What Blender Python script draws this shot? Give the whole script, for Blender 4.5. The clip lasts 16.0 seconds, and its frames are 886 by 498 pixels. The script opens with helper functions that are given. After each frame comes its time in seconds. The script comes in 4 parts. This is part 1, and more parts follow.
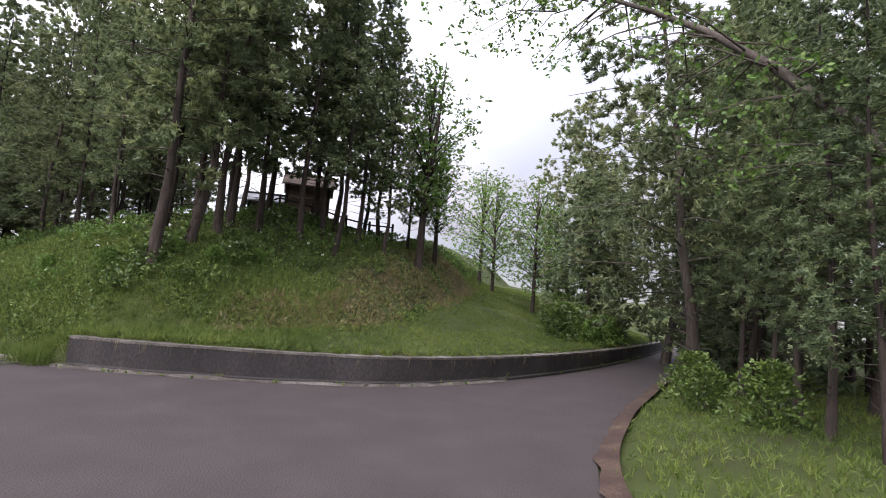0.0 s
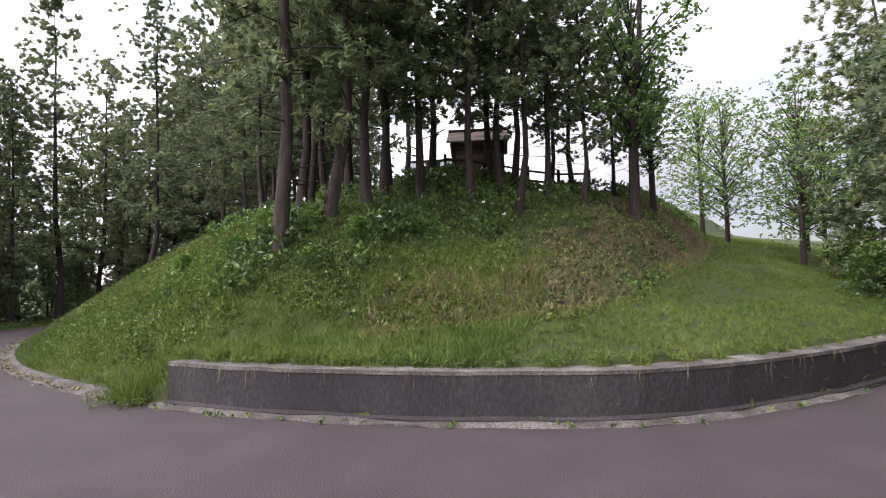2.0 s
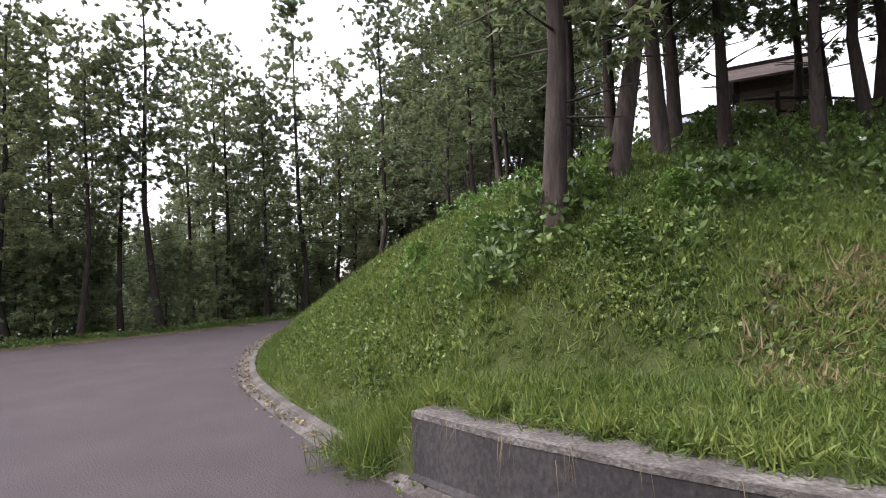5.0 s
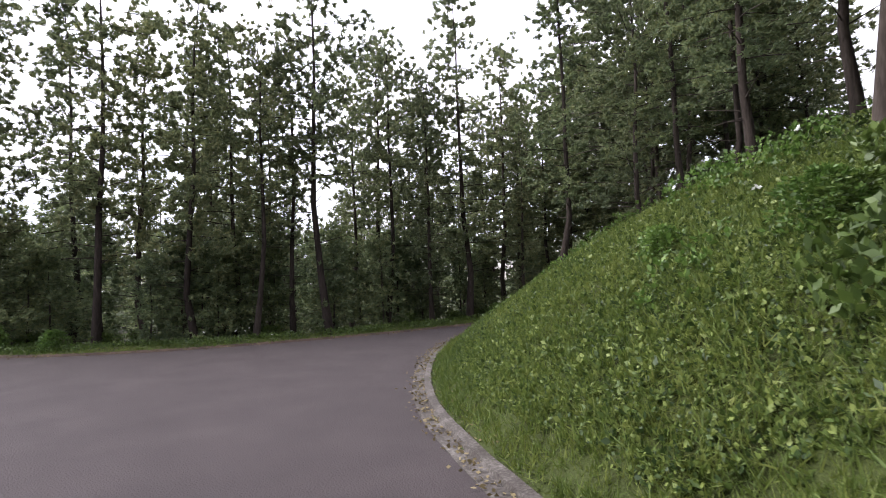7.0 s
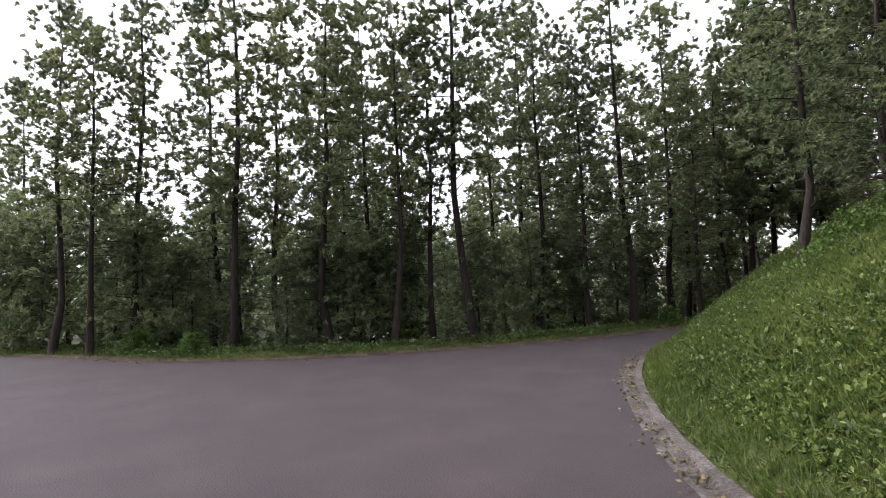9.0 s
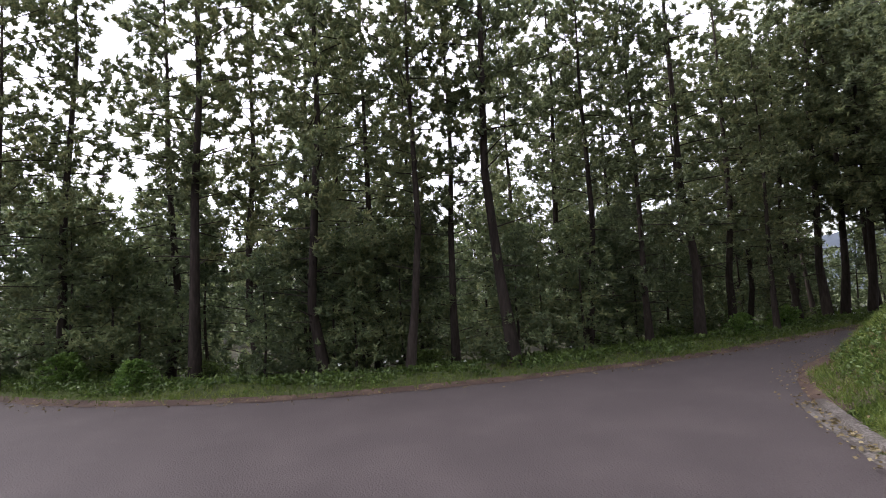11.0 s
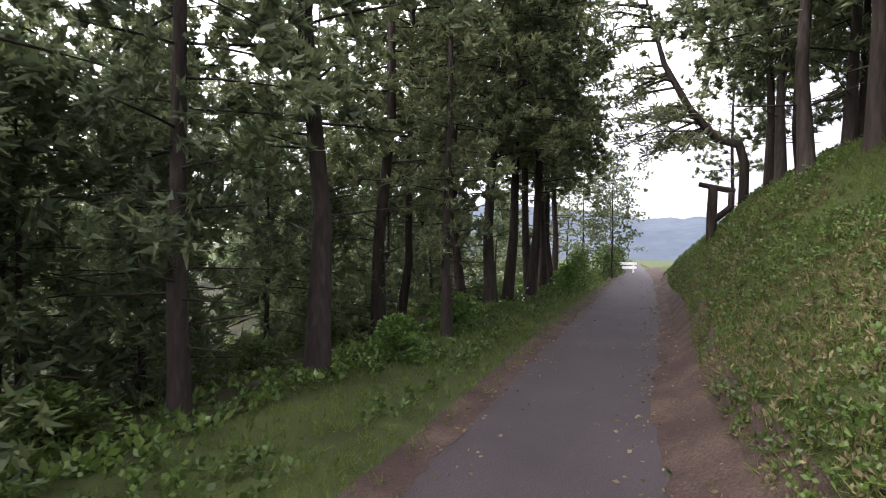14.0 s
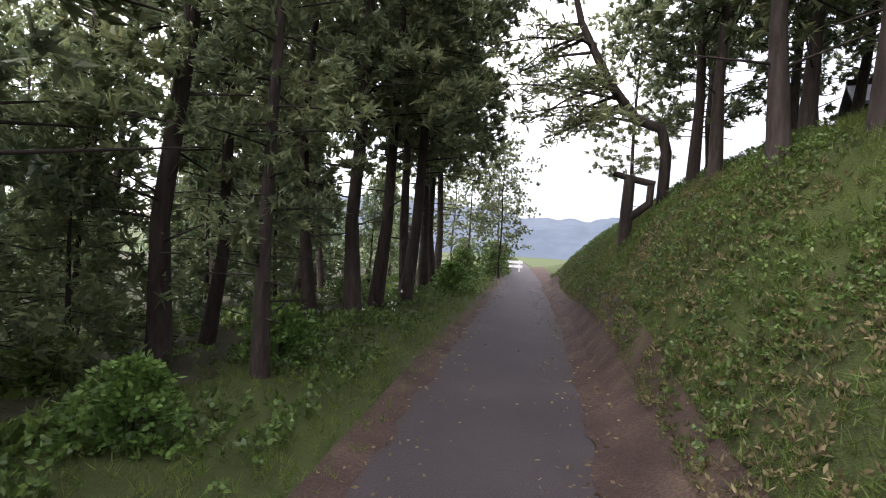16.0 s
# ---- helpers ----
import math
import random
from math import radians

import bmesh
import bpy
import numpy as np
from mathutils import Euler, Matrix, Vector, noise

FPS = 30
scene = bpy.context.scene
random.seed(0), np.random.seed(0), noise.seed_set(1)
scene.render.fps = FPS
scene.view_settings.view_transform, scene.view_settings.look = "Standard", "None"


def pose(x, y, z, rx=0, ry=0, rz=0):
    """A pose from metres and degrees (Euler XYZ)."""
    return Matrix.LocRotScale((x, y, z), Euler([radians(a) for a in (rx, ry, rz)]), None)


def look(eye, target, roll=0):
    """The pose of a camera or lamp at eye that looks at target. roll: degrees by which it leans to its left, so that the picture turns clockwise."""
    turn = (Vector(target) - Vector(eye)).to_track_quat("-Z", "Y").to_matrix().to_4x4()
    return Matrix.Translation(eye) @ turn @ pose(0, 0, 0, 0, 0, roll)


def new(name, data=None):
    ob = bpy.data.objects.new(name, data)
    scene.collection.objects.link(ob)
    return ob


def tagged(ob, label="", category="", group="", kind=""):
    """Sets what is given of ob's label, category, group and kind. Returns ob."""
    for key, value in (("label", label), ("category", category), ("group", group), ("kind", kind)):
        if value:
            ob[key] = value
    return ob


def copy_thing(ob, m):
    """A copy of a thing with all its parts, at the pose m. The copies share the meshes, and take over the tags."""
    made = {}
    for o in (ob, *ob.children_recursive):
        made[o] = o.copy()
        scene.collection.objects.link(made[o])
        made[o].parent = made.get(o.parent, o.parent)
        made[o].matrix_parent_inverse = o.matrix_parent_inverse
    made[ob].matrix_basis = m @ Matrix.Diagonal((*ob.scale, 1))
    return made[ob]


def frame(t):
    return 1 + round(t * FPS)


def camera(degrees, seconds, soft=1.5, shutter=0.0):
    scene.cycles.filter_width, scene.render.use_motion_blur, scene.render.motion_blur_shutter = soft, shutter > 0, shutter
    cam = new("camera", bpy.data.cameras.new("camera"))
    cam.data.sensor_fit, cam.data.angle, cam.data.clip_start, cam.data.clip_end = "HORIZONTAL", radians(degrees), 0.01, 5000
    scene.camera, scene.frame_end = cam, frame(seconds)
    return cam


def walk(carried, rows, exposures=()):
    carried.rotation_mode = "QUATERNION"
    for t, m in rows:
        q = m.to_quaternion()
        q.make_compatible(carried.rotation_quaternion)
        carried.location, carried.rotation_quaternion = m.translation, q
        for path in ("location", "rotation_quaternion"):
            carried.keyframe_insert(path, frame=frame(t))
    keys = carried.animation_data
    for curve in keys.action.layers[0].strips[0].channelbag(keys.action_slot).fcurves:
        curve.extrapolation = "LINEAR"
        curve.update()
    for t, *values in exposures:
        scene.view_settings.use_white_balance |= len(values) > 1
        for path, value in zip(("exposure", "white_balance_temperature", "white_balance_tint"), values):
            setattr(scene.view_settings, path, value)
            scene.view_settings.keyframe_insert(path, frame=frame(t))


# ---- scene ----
cam = camera(79.7, 16.0, soft=1.0, shutter=0.12)
PATH = [
    (0, (0.003, 0.003, 1.461), (0.000, 1.991, 1.675), 4.6),
    (0.5, (0.072, 0.867, 1.487), (-0.046, 2.855, 1.668), 4.0),
    (1, (0.029, 1.922, 1.484), (-0.257, 3.896, 1.621), 1.8),
    (1.5, (-0.351, 3.082, 1.454), (-0.832, 5.020, 1.562), 0.4),
    (2, (-0.921, 4.107, 1.429), (-1.589, 5.990, 1.526), -1.3),
    (2.5, (-1.393, 4.743, 1.391), (-2.201, 6.569, 1.495), -2.9),
    (3, (-1.865, 5.251, 1.385), (-2.783, 7.025, 1.488), -3.2),
    (3.5, (-2.329, 5.669, 1.396), (-3.350, 7.385, 1.503), -3.2),
    (4, (-2.859, 6.009, 1.391), (-3.998, 7.649, 1.497), -3.6),
    (4.2, (-3.014, 6.067, 1.419), (-4.187, 7.683, 1.516), -3.4),
    (6.3, (-4.022, 6.609, 1.505), (-5.606, 7.827, 1.601), -1.5),
    (6.5, (-4.411, 6.740, 1.499), (-6.025, 7.917, 1.599), -1.6),
    (7, (-5.337, 7.032, 1.451), (-7.027, 8.094, 1.566), -2.0),
    (7.5, (-6.094, 7.206, 1.412), (-7.846, 8.161, 1.537), -2.1),
    (8, (-6.844, 7.299, 1.397), (-8.658, 8.133, 1.526), -2.4),
    (8.5, (-7.523, 7.289, 1.423), (-9.383, 8.012, 1.551), -2.4),
    (9, (-7.876, 7.276, 1.440), (-9.758, 7.940, 1.574), -2.2),
    (9.2, (-7.956, 7.270, 1.471), (-9.843, 7.919, 1.606), -2.6),
    (11.3, (-12.206, 7.714, 1.455), (-14.049, 8.474, 1.624), -3.0),
    (11.5, (-12.763, 7.925, 1.472), (-14.573, 8.762, 1.619), -3.1),
    (12, (-13.970, 8.764, 1.467), (-15.672, 9.809, 1.578), -2.5),
    (12.5, (-15.327, 9.892, 1.474), (-16.877, 11.155, 1.508), 0.1),
    (13, (-16.384, 11.293, 1.428), (-17.752, 12.752, 1.436), 0.6),
    (13.5, (-16.898, 12.815, 1.416), (-18.117, 14.400, 1.413), 0.5),
    (14, (-17.293, 14.085, 1.435), (-18.364, 15.773, 1.409), 0.6),
    (14.5, (-17.610, 14.971, 1.443), (-18.562, 16.729, 1.406), 0.9),
    (15, (-17.887, 15.756, 1.439), (-18.733, 17.568, 1.402), 2.4),
    (15.5, (-18.093, 16.319, 1.425), (-18.857, 18.167, 1.389), 2.8),
    (16, (-18.277, 16.824, 1.437), (-18.964, 18.702, 1.391), 3.6),
]
walk(cam, [(t, look(eye, target, roll)) for t, eye, target, roll in PATH], exposures=[(t, stops, 6280, 14.5) for t, stops in ((0.0, 1.5), (2.0, 1.72), (4.2, 1.88), (7.0, 1.55), (9.2, 1.48), (11.5, 1.58), (12.5, 2.0), (14.0, 2.32), (16.0, 2.35))])

# ---- sky and light ----
world = bpy.data.worlds.new("overcast_sky")
scene.world = world
world.use_nodes = True
wn = world.node_tree.nodes
wl = world.node_tree.links
wn.clear()
sky = wn.new("ShaderNodeTexSky")
sky.sky_type, sky.sun_disc = "NISHITA", False
sky.sun_elevation, sky.sun_rotation = radians(48), radians(-60)
blue = wn.new("ShaderNodeVectorMath")
blue.operation = "SCALE"
blue.inputs["Scale"].default_value = 0.13
coord = wn.new("ShaderNodeTexCoord")
stretch = wn.new("ShaderNodeMapping")
stretch.inputs["Scale"].default_value = (1.0, 1.0, 2.6)
clouds = wn.new("ShaderNodeTexNoise")
clouds.inputs["Scale"].default_value, clouds.inputs["Detail"].default_value = 1.7, 6.0
cover = wn.new("ShaderNodeMapRange")
cover.inputs["From Min"].default_value, cover.inputs["From Max"].default_value = 0.28, 0.62
cover.inputs["To Min"].default_value, cover.inputs["To Max"].default_value = 0.62, 1.0
tone = wn.new("ShaderNodeMapRange")
tone.inputs["From Min"].default_value, tone.inputs["From Max"].default_value = 0.3, 0.7
tone.inputs["To Min"].default_value, tone.inputs["To Max"].default_value = 0.8, 1.15
white = wn.new("ShaderNodeVectorMath")
white.operation = "SCALE"
white.inputs[0].default_value = (0.98, 0.966, 1.045)
# the cloud is thinner, and brighter, towards the hidden sun in the west
toward = wn.new("ShaderNodeVectorMath")
toward.operation = "DOT_PRODUCT"
toward.inputs[1].default_value = (-0.80, -0.15, 0.58)
thin = wn.new("ShaderNodeMapRange")
thin.inputs["From Min"].default_value, thin.inputs["From Max"].default_value = -0.1, 0.85
thin.inputs["To Min"].default_value, thin.inputs["To Max"].default_value = 0.42, 1.5
bright = wn.new("ShaderNodeMath")
bright.operation = "MULTIPLY"
# an overcast sky is brightest overhead and dimmer towards the horizon
split = wn.new("ShaderNodeSeparateXYZ")
dome = wn.new("ShaderNodeMapRange")
dome.inputs["From Min"].default_value, dome.inputs["From Max"].default_value = 0.0, 0.9
dome.inputs["To Min"].default_value, dome.inputs["To Max"].default_value = 0.26, 1.68
overcast = wn.new("ShaderNodeMath")
overcast.operation = "MULTIPLY"
blend = wn.new("ShaderNodeMix")
blend.data_type = "RGBA"
back = wn.new("ShaderNodeBackground")
back.inputs["Strength"].default_value = 1.0
sky_out = wn.new("ShaderNodeOutputWorld")
wl.new(sky.outputs["Color"], blue.inputs[0])
wl.new(coord.outputs["Generated"], stretch.inputs["Vector"])
wl.new(stretch.outputs["Vector"], clouds.inputs["Vector"])
wl.new(clouds.outputs["Fac"], cover.inputs["Value"])
wl.new(clouds.outputs["Fac"], tone.inputs["Value"])
wl.new(coord.outputs["Generated"], toward.inputs[0])
wl.new(toward.outputs["Value"], thin.inputs["Value"])
wl.new(thin.outputs["Result"], bright.inputs[0])
wl.new(tone.outputs["Result"], bright.inputs[1])
wl.new(coord.outputs["Generated"], split.inputs[0])
wl.new(split.outputs["Z"], dome.inputs["Value"])
wl.new(dome.outputs["Result"], overcast.inputs[0])
wl.new(bright.outputs[0], overcast.inputs[1])
wl.new(overcast.outputs[0], white.inputs["Scale"])
wl.new(cover.outputs["Result"], blend.inputs["Factor"])
wl.new(blue.outputs["Vector"], blend.inputs["A"])
wl.new(white.outputs["Vector"], blend.inputs["B"])
wl.new(blend.outputs["Result"], back.inputs["Color"])
wl.new(back.outputs["Background"], sky_out.inputs["Surface"])

sun = new("sun", bpy.data.lights.new("sun", "SUN"))
sun.data.energy, sun.data.angle, sun.data.color = 1.5, radians(30), (1.0, 0.96, 0.9)
sun.rotation_euler = (radians(46), 0, radians(-32))


# ---- materials ----
def material(name, colours, scale=4.0, fine=40.0, rough=0.85, bump=0.3, per_object=0.0, per_island=0.0, metal=0.0, see_through=0.0, grain=(1, 1, 1)):
    """A surface of two or three colours, mixed by coarse and fine noise, with relief."""
    mat = bpy.data.materials.new(name)
    mat.use_nodes = True
    nt = mat.node_tree
    n, l = nt.nodes, nt.links
    n.clear()
    out, bsdf = n.new("ShaderNodeOutputMaterial"), n.new("ShaderNodeBsdfPrincipled")
    geo, mp = n.new("ShaderNodeTexCoord"), n.new("ShaderNodeMapping")
    mp.inputs["Scale"].default_value = grain
    l.new(geo.outputs["Object"], mp.inputs["Vector"])
    a, b, mix, ramp = n.new("ShaderNodeTexNoise"), n.new("ShaderNodeTexNoise"), n.new("ShaderNodeMath"), n.new("ShaderNodeValToRGB")
    a.inputs["Scale"].default_value, a.inputs["Detail"].default_value = scale, 5
    b.inputs["Scale"].default_value, b.inputs["Detail"].default_value = fine, 4
    for tex in (a, b):
        l.new(mp.outputs["Vector"], tex.inputs["Vector"])
    mix.operation = "MULTIPLY_ADD"
    mix.inputs[1].default_value = 0.45
    half = n.new("ShaderNodeMath")
    half.operation = "MULTIPLY"
    half.inputs[1].default_value = 0.55
    l.new(a.outputs["Fac"], half.inputs[0])
    l.new(b.outputs["Fac"], mix.inputs[0])
    l.new(half.outputs[0], mix.inputs[2])
    value = mix.outputs[0]
    for amount, source in ((per_object, "object"), (per_island, "island")):
        if amount:
            if source == "object":
                rnd = n.new("ShaderNodeObjectInfo").outputs["Random"]
            else:
                rnd = n.new("ShaderNodeNewGeometry").outputs["Random Per Island"]
            shift = n.new("ShaderNodeMath")
            shift.operation = "MULTIPLY_ADD"
            shift.inputs[1].default_value = amount
            add = n.new("ShaderNodeMath")
            add.operation = "SUBTRACT"
            add.inputs[1].default_value = amount / 2
            l.new(rnd, shift.inputs[0])
            l.new(value, shift.inputs[2])
            l.new(shift.outputs[0], add.inputs[0])
            value = add.outputs[0]
    ramp.color_ramp.elements[0].position, ramp.color_ramp.elements[1].position = 0.32, 0.68
    ramp.color_ramp.elements[0].color, ramp.color_ramp.elements[1].color = (*colours[0], 1), (*colours[-1], 1)
    if len(colours) == 3:
        ramp.color_ramp.elements.new(0.5).color = (*colours[1], 1)
    l.new(value, ramp.inputs["Fac"])
    l.new(ramp.outputs["Color"], bsdf.inputs["Base Color"])
    bsdf.inputs["Specular IOR Level"].default_value = 0.15 if rough > 0.75 else 0.35
    bsdf.inputs["Roughness"].default_value, bsdf.inputs["Metallic"].default_value = rough, metal
    if bump:
        relief = n.new("ShaderNodeBump")
        relief.inputs["Strength"].default_value, relief.inputs["Distance"].default_value = bump, 0.02
        l.new(b.outputs["Fac"], relief.inputs["Height"])
        l.new(relief.outputs["Normal"], bsdf.inputs["Normal"])
    if see_through:
        leaf, both = n.new("ShaderNodeBsdfTranslucent"), n.new("ShaderNodeMixShader")
        both.inputs["Fac"].default_value = see_through
        l.new(ramp.outputs["Color"], leaf.inputs["Color"])
        l.new(bsdf.outputs["BSDF"], both.inputs[1])
        l.new(leaf.outputs["BSDF"], both.inputs[2])
        l.new(both.outputs["Shader"], out.inputs["Surface"])
    else:
        l.new(bsdf.outputs["BSDF"], out.inputs["Surface"])
    return mat


M_ASPHALT = material("asphalt", [(0.031, 0.025, 0.0245), (0.0375, 0.0302, 0.0297), (0.048, 0.039, 0.038)], 1.3, 55, 0.8, 0.7)
M_DIRT = material("reddish_soil_litter", [(0.021, 0.013, 0.0105), (0.042, 0.027, 0.021), (0.09, 0.062, 0.043)], 2.0, 50, 0.95, 0.8)
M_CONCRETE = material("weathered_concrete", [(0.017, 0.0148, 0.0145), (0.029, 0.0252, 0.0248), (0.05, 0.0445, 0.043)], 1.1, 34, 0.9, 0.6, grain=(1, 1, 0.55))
M_CONCRETE_TOP = material("pale_concrete", [(0.0298, 0.0255, 0.0221), (0.0723, 0.0638, 0.0561), (0.17, 0.157, 0.14)], 3.0, 45, 0.9, 0.7)
M_FLOOR = material("needle_litter", [(0.014, 0.013, 0.007), (0.026, 0.025, 0.012), (0.05, 0.045, 0.022)], 1.2, 25, 0.95, 0.8)
M_KERB = material("worn_kerb_concrete", [(0.028, 0.0232, 0.02), (0.06, 0.052, 0.0456), (0.144, 0.132, 0.118)], 2.5, 40, 0.9, 0.8)
M_GROUND = material("grassy_soil", [(0.028, 0.026, 0.012), (0.032, 0.042, 0.011), (0.055, 0.066, 0.017)], 0.9, 60, 0.95, 1.0)
M_GRASS = material("grass_blades", [(0.0405, 0.0662, 0.0104), (0.0765, 0.112, 0.0171), (0.135, 0.156, 0.0323)], 0.5, 6, 0.7, 0, per_island=0.25, see_through=0.35)
M_DRY = material("dry_grass", [(0.085, 0.066, 0.034), (0.135, 0.106, 0.054), (0.2, 0.165, 0.09)], 0.8, 6, 0.85, 0, per_island=0.3, see_through=0.2)
M_WEED = material("weed_leaves", [(0.024, 0.045, 0.01), (0.075, 0.115, 0.024), (0.165, 0.205, 0.048)], 0.6, 8, 0.55, 0, per_island=0.5, see_through=0.3)
M_CEDAR = material("cedar_needles", [(0.0739, 0.102, 0.053), (0.128, 0.163, 0.075), (0.211, 0.234, 0.098)], 0.6, 5, 0.6, 0, per_object=0.12, per_island=0.25, see_through=0.45)
M_PINE = material("pine_needles", [(0.08, 0.102, 0.055), (0.143, 0.17, 0.08), (0.24, 0.25, 0.11)], 0.6, 5, 0.6, 0, per_object=0.15, per_island=0.25, see_through=0.45)
M_BROAD = material("broadleaf_foliage", [(0.05, 0.095, 0.018), (0.09, 0.16, 0.03), (0.17, 0.25, 0.06)], 0.8, 6, 0.5, 0, per_object=0.15, per_island=0.3, see_through=0.4)
M_SHRUB = material("shrub_leaves", [(0.0375, 0.0625, 0.0144), (0.07, 0.11, 0.0216), (0.125, 0.177, 0.0396)], 0.8, 6, 0.5, 0, per_object=0.15, per_island=0.3, see_through=0.3)
M_BARK = material("dark_conifer_bark", [(0.0178, 0.0137, 0.0113), (0.0373, 0.029, 0.0242), (0.069, 0.0548, 0.0459)], 2.0, 22, 0.95, 0.9, per_object=0.15, grain=(1, 1, 0.2))
M_BARK_PALE = material("grey_brown_bark", [(0.035, 0.028, 0.0238), (0.063, 0.0525, 0.0434), (0.105, 0.091, 0.077)], 2.0, 22, 0.9, 0.8, per_object=0.15, grain=(1, 1, 0.25))
M_BOARD = material("weathered_brown_boards", [(0.06, 0.042, 0.034), (0.1, 0.072, 0.058), (0.15, 0.115, 0.095)], 1.5, 18, 0.85, 0.5, per_object=0.3, grain=(0.3, 0.3, 3))
M_ROOF = material("grey_metal_roof", [(0.1, 0.105, 0.115), (0.15, 0.16, 0.17), (0.2, 0.21, 0.23)], 1.5, 12, 0.6, 0.1)
M_DARKWOOD = material("dark_eaves_wood", [(0.01, 0.008, 0.0065), (0.02, 0.016, 0.013), (0.034, 0.027, 0.022)], 2, 20, 0.8, 0.3)
# blue-grey stands in for the haze between here and the hill
M_HILL = material("haze_tinted_far_hill", [(0.03, 0.039, 0.0495), (0.04, 0.0494, 0.0616), (0.0525, 0.0624, 0.0743)], 0.01, 0.06, 1.0, 0)
M_PETAL = material("white_petals", [(0.6, 0.6, 0.56), (0.7, 0.7, 0.67), (0.8, 0.8, 0.77)], 5, 30, 0.6, 0, per_island=0.3, see_through=0.3)
M_STONE = material("grey_stone", [(0.12, 0.12, 0.11), (0.2, 0.2, 0.19), (0.3, 0.3, 0.28)], 3, 30, 0.9, 0.6)


def mesh_of(name, verts, faces, mat, smooth=False):
    me = bpy.data.meshes.new(name)
    me.from_pydata([tuple(v) for v in verts], [], [tuple(f) for f in faces])
    me.materials.append(mat)
    if smooth:
        me.polygons.foreach_set("use_smooth", [True] * len(me.polygons))
    me.update()
    return me


def part(name, me, parent, label=""):
    ob = new(name, me)
    ob.parent = parent
    return tagged(ob, label)


def thing(name, label, category, group="", kind=""):
    return tagged(new(name), label, category, group, kind)


# ---- the lie of the land ----
FOOT = [(16, 36), (10, 25), (6.6, 19), (4.1, 15), (1.8, 11.9), (0.35, 10.4), (-0.9, 9.5), (-2.6, 9), (-4.3, 8.8), (-6, 8.85), (-8, 9.3), (-10.5, 10.1), (-12.7, 11.3), (-14.6, 12.7), (-16.3, 14.4), (-17.3, 16), (-18.05, 18.4), (-18.5, 21), (-19.2, 25), (-20.4, 31), (-21.8, 37.8), (-23.8, 46), (-26.5, 57)]
TOE = [(6, 46), (3.2, 36), (1.9, 28), (1.2, 22), (0.4, 18.3), (-0.7, 15.2), (-1.4, 12.9), (-2.4, 11.3), (-3.6, 10.4), (-5.1, 9.8), (-6.6, 9.4), (-8, 9.6), (-10.4, 10.4), (-12.5, 11.6), (-14.4, 13.05), (-16, 14.7), (-17, 16.2), (-17.75, 18.5), (-18.2, 21.1), (-18.9, 25), (-20, 31), (-21, 37), (-18, 47), (-5, 50), (6, 46)]
LEFT = [(-34, -9), (-24.6, 1.5), (-21, 5.2), (-19.5, 8), (-19, 10.5), (-18.85, 13), (-19, 15.5), (-19.4, 17.8), (-19.85, 20), (-20.5, 23.2), (-21.2, 27), (-22.4, 33.4), (-24, 40.5), (-27.5, 56)]
RIGHT = [(-4, -30), (0.6, -6), (1.2, 0), (1.5, 4.6), (2.7, 7.9), (4.3, 11.0), (7.0, 16.0), (12.3, 26), (18, 36)]


def smooth_line(pts, step=0.4):
    """A smooth curve through the points, in steps of about that many metres."""
    p = np.array(pts, float)
    ext = np.vstack([2 * p[0] - p[1], p, 2 * p[-1] - p[-2]])
    out = []
    for i in range(1, len(ext) - 2):
        a, b, c, d = ext[i - 1:i + 3]
        n = max(2, int(np.linalg.norm(c - b) / step))
        for k in range(n):
            s = k / n
            out.append(0.5 * (2 * b + (c - a) * s + (2 * a - 5 * b + 4 * c - d) * s * s + (3 * b - a - 3 * c + d) * s ** 3))
    out.append(p[-1])
    return np.array(out)


def line_distance(q, line):
    """The distance of points q from a polyline, and on which side they lie (+ to the right of its way)."""
    a, b = line[:-1], line[1:]
    ab = b - a
    rel = q[:, None] - a[None]
    s = np.clip((rel * ab).sum(-1) / (ab ** 2).sum(-1), 0, 1)
    off = rel - s[..., None] * ab
    d2 = (off ** 2).sum(-1)
    k = d2.argmin(1)
    i = np.arange(len(q))
    cross = ab[k, 0] * off[i, k, 1] - ab[k, 1] * off[i, k, 0]
    return np.sqrt(d2[i, k]) * np.where(cross < 0, 1, -1)


foot_line, toe_line, left_line, right_line = (smooth_line(p) for p in (FOOT, TOE, LEFT, RIGHT))


def ease(v):
    v = np.clip(v, 0, 1)
    return v * v * (3 - 2 * v)


# along the foot of the mound: place, how far the slope rises, and how gently
MOUND_NODES = np.array([(1.9, 28, 2.17, 2.44), (0.2, 17.5, 2.47, 2.39), (-2.4, 11.3, 1.2, 2.16), (-6, 9.6, 1.78, 1.4), (-10.4, 10.4, 2.21, 2.43), (-14.4, 13.05, 1.63, 2.39), (-17.4, 17.4, 2.35, 2.3), (-18.9, 25, 2.55, 0.93), (-20.5, 34, 2.84, 2.49)])


def nearest_on(q, line):
    """The points of a polyline that lie nearest to the points q."""
    a, ab = line[:-1], line[1:] - line[:-1]
    rel = q[:, None] - a[None]
    s = np.clip((rel * ab).sum(-1) / (ab ** 2).sum(-1), 0, 1)
    k = ((rel - s[..., None] * ab) ** 2).sum(-1).argmin(1)
    return a[k] + ab[k] * s[np.arange(len(q)), k][:, None]


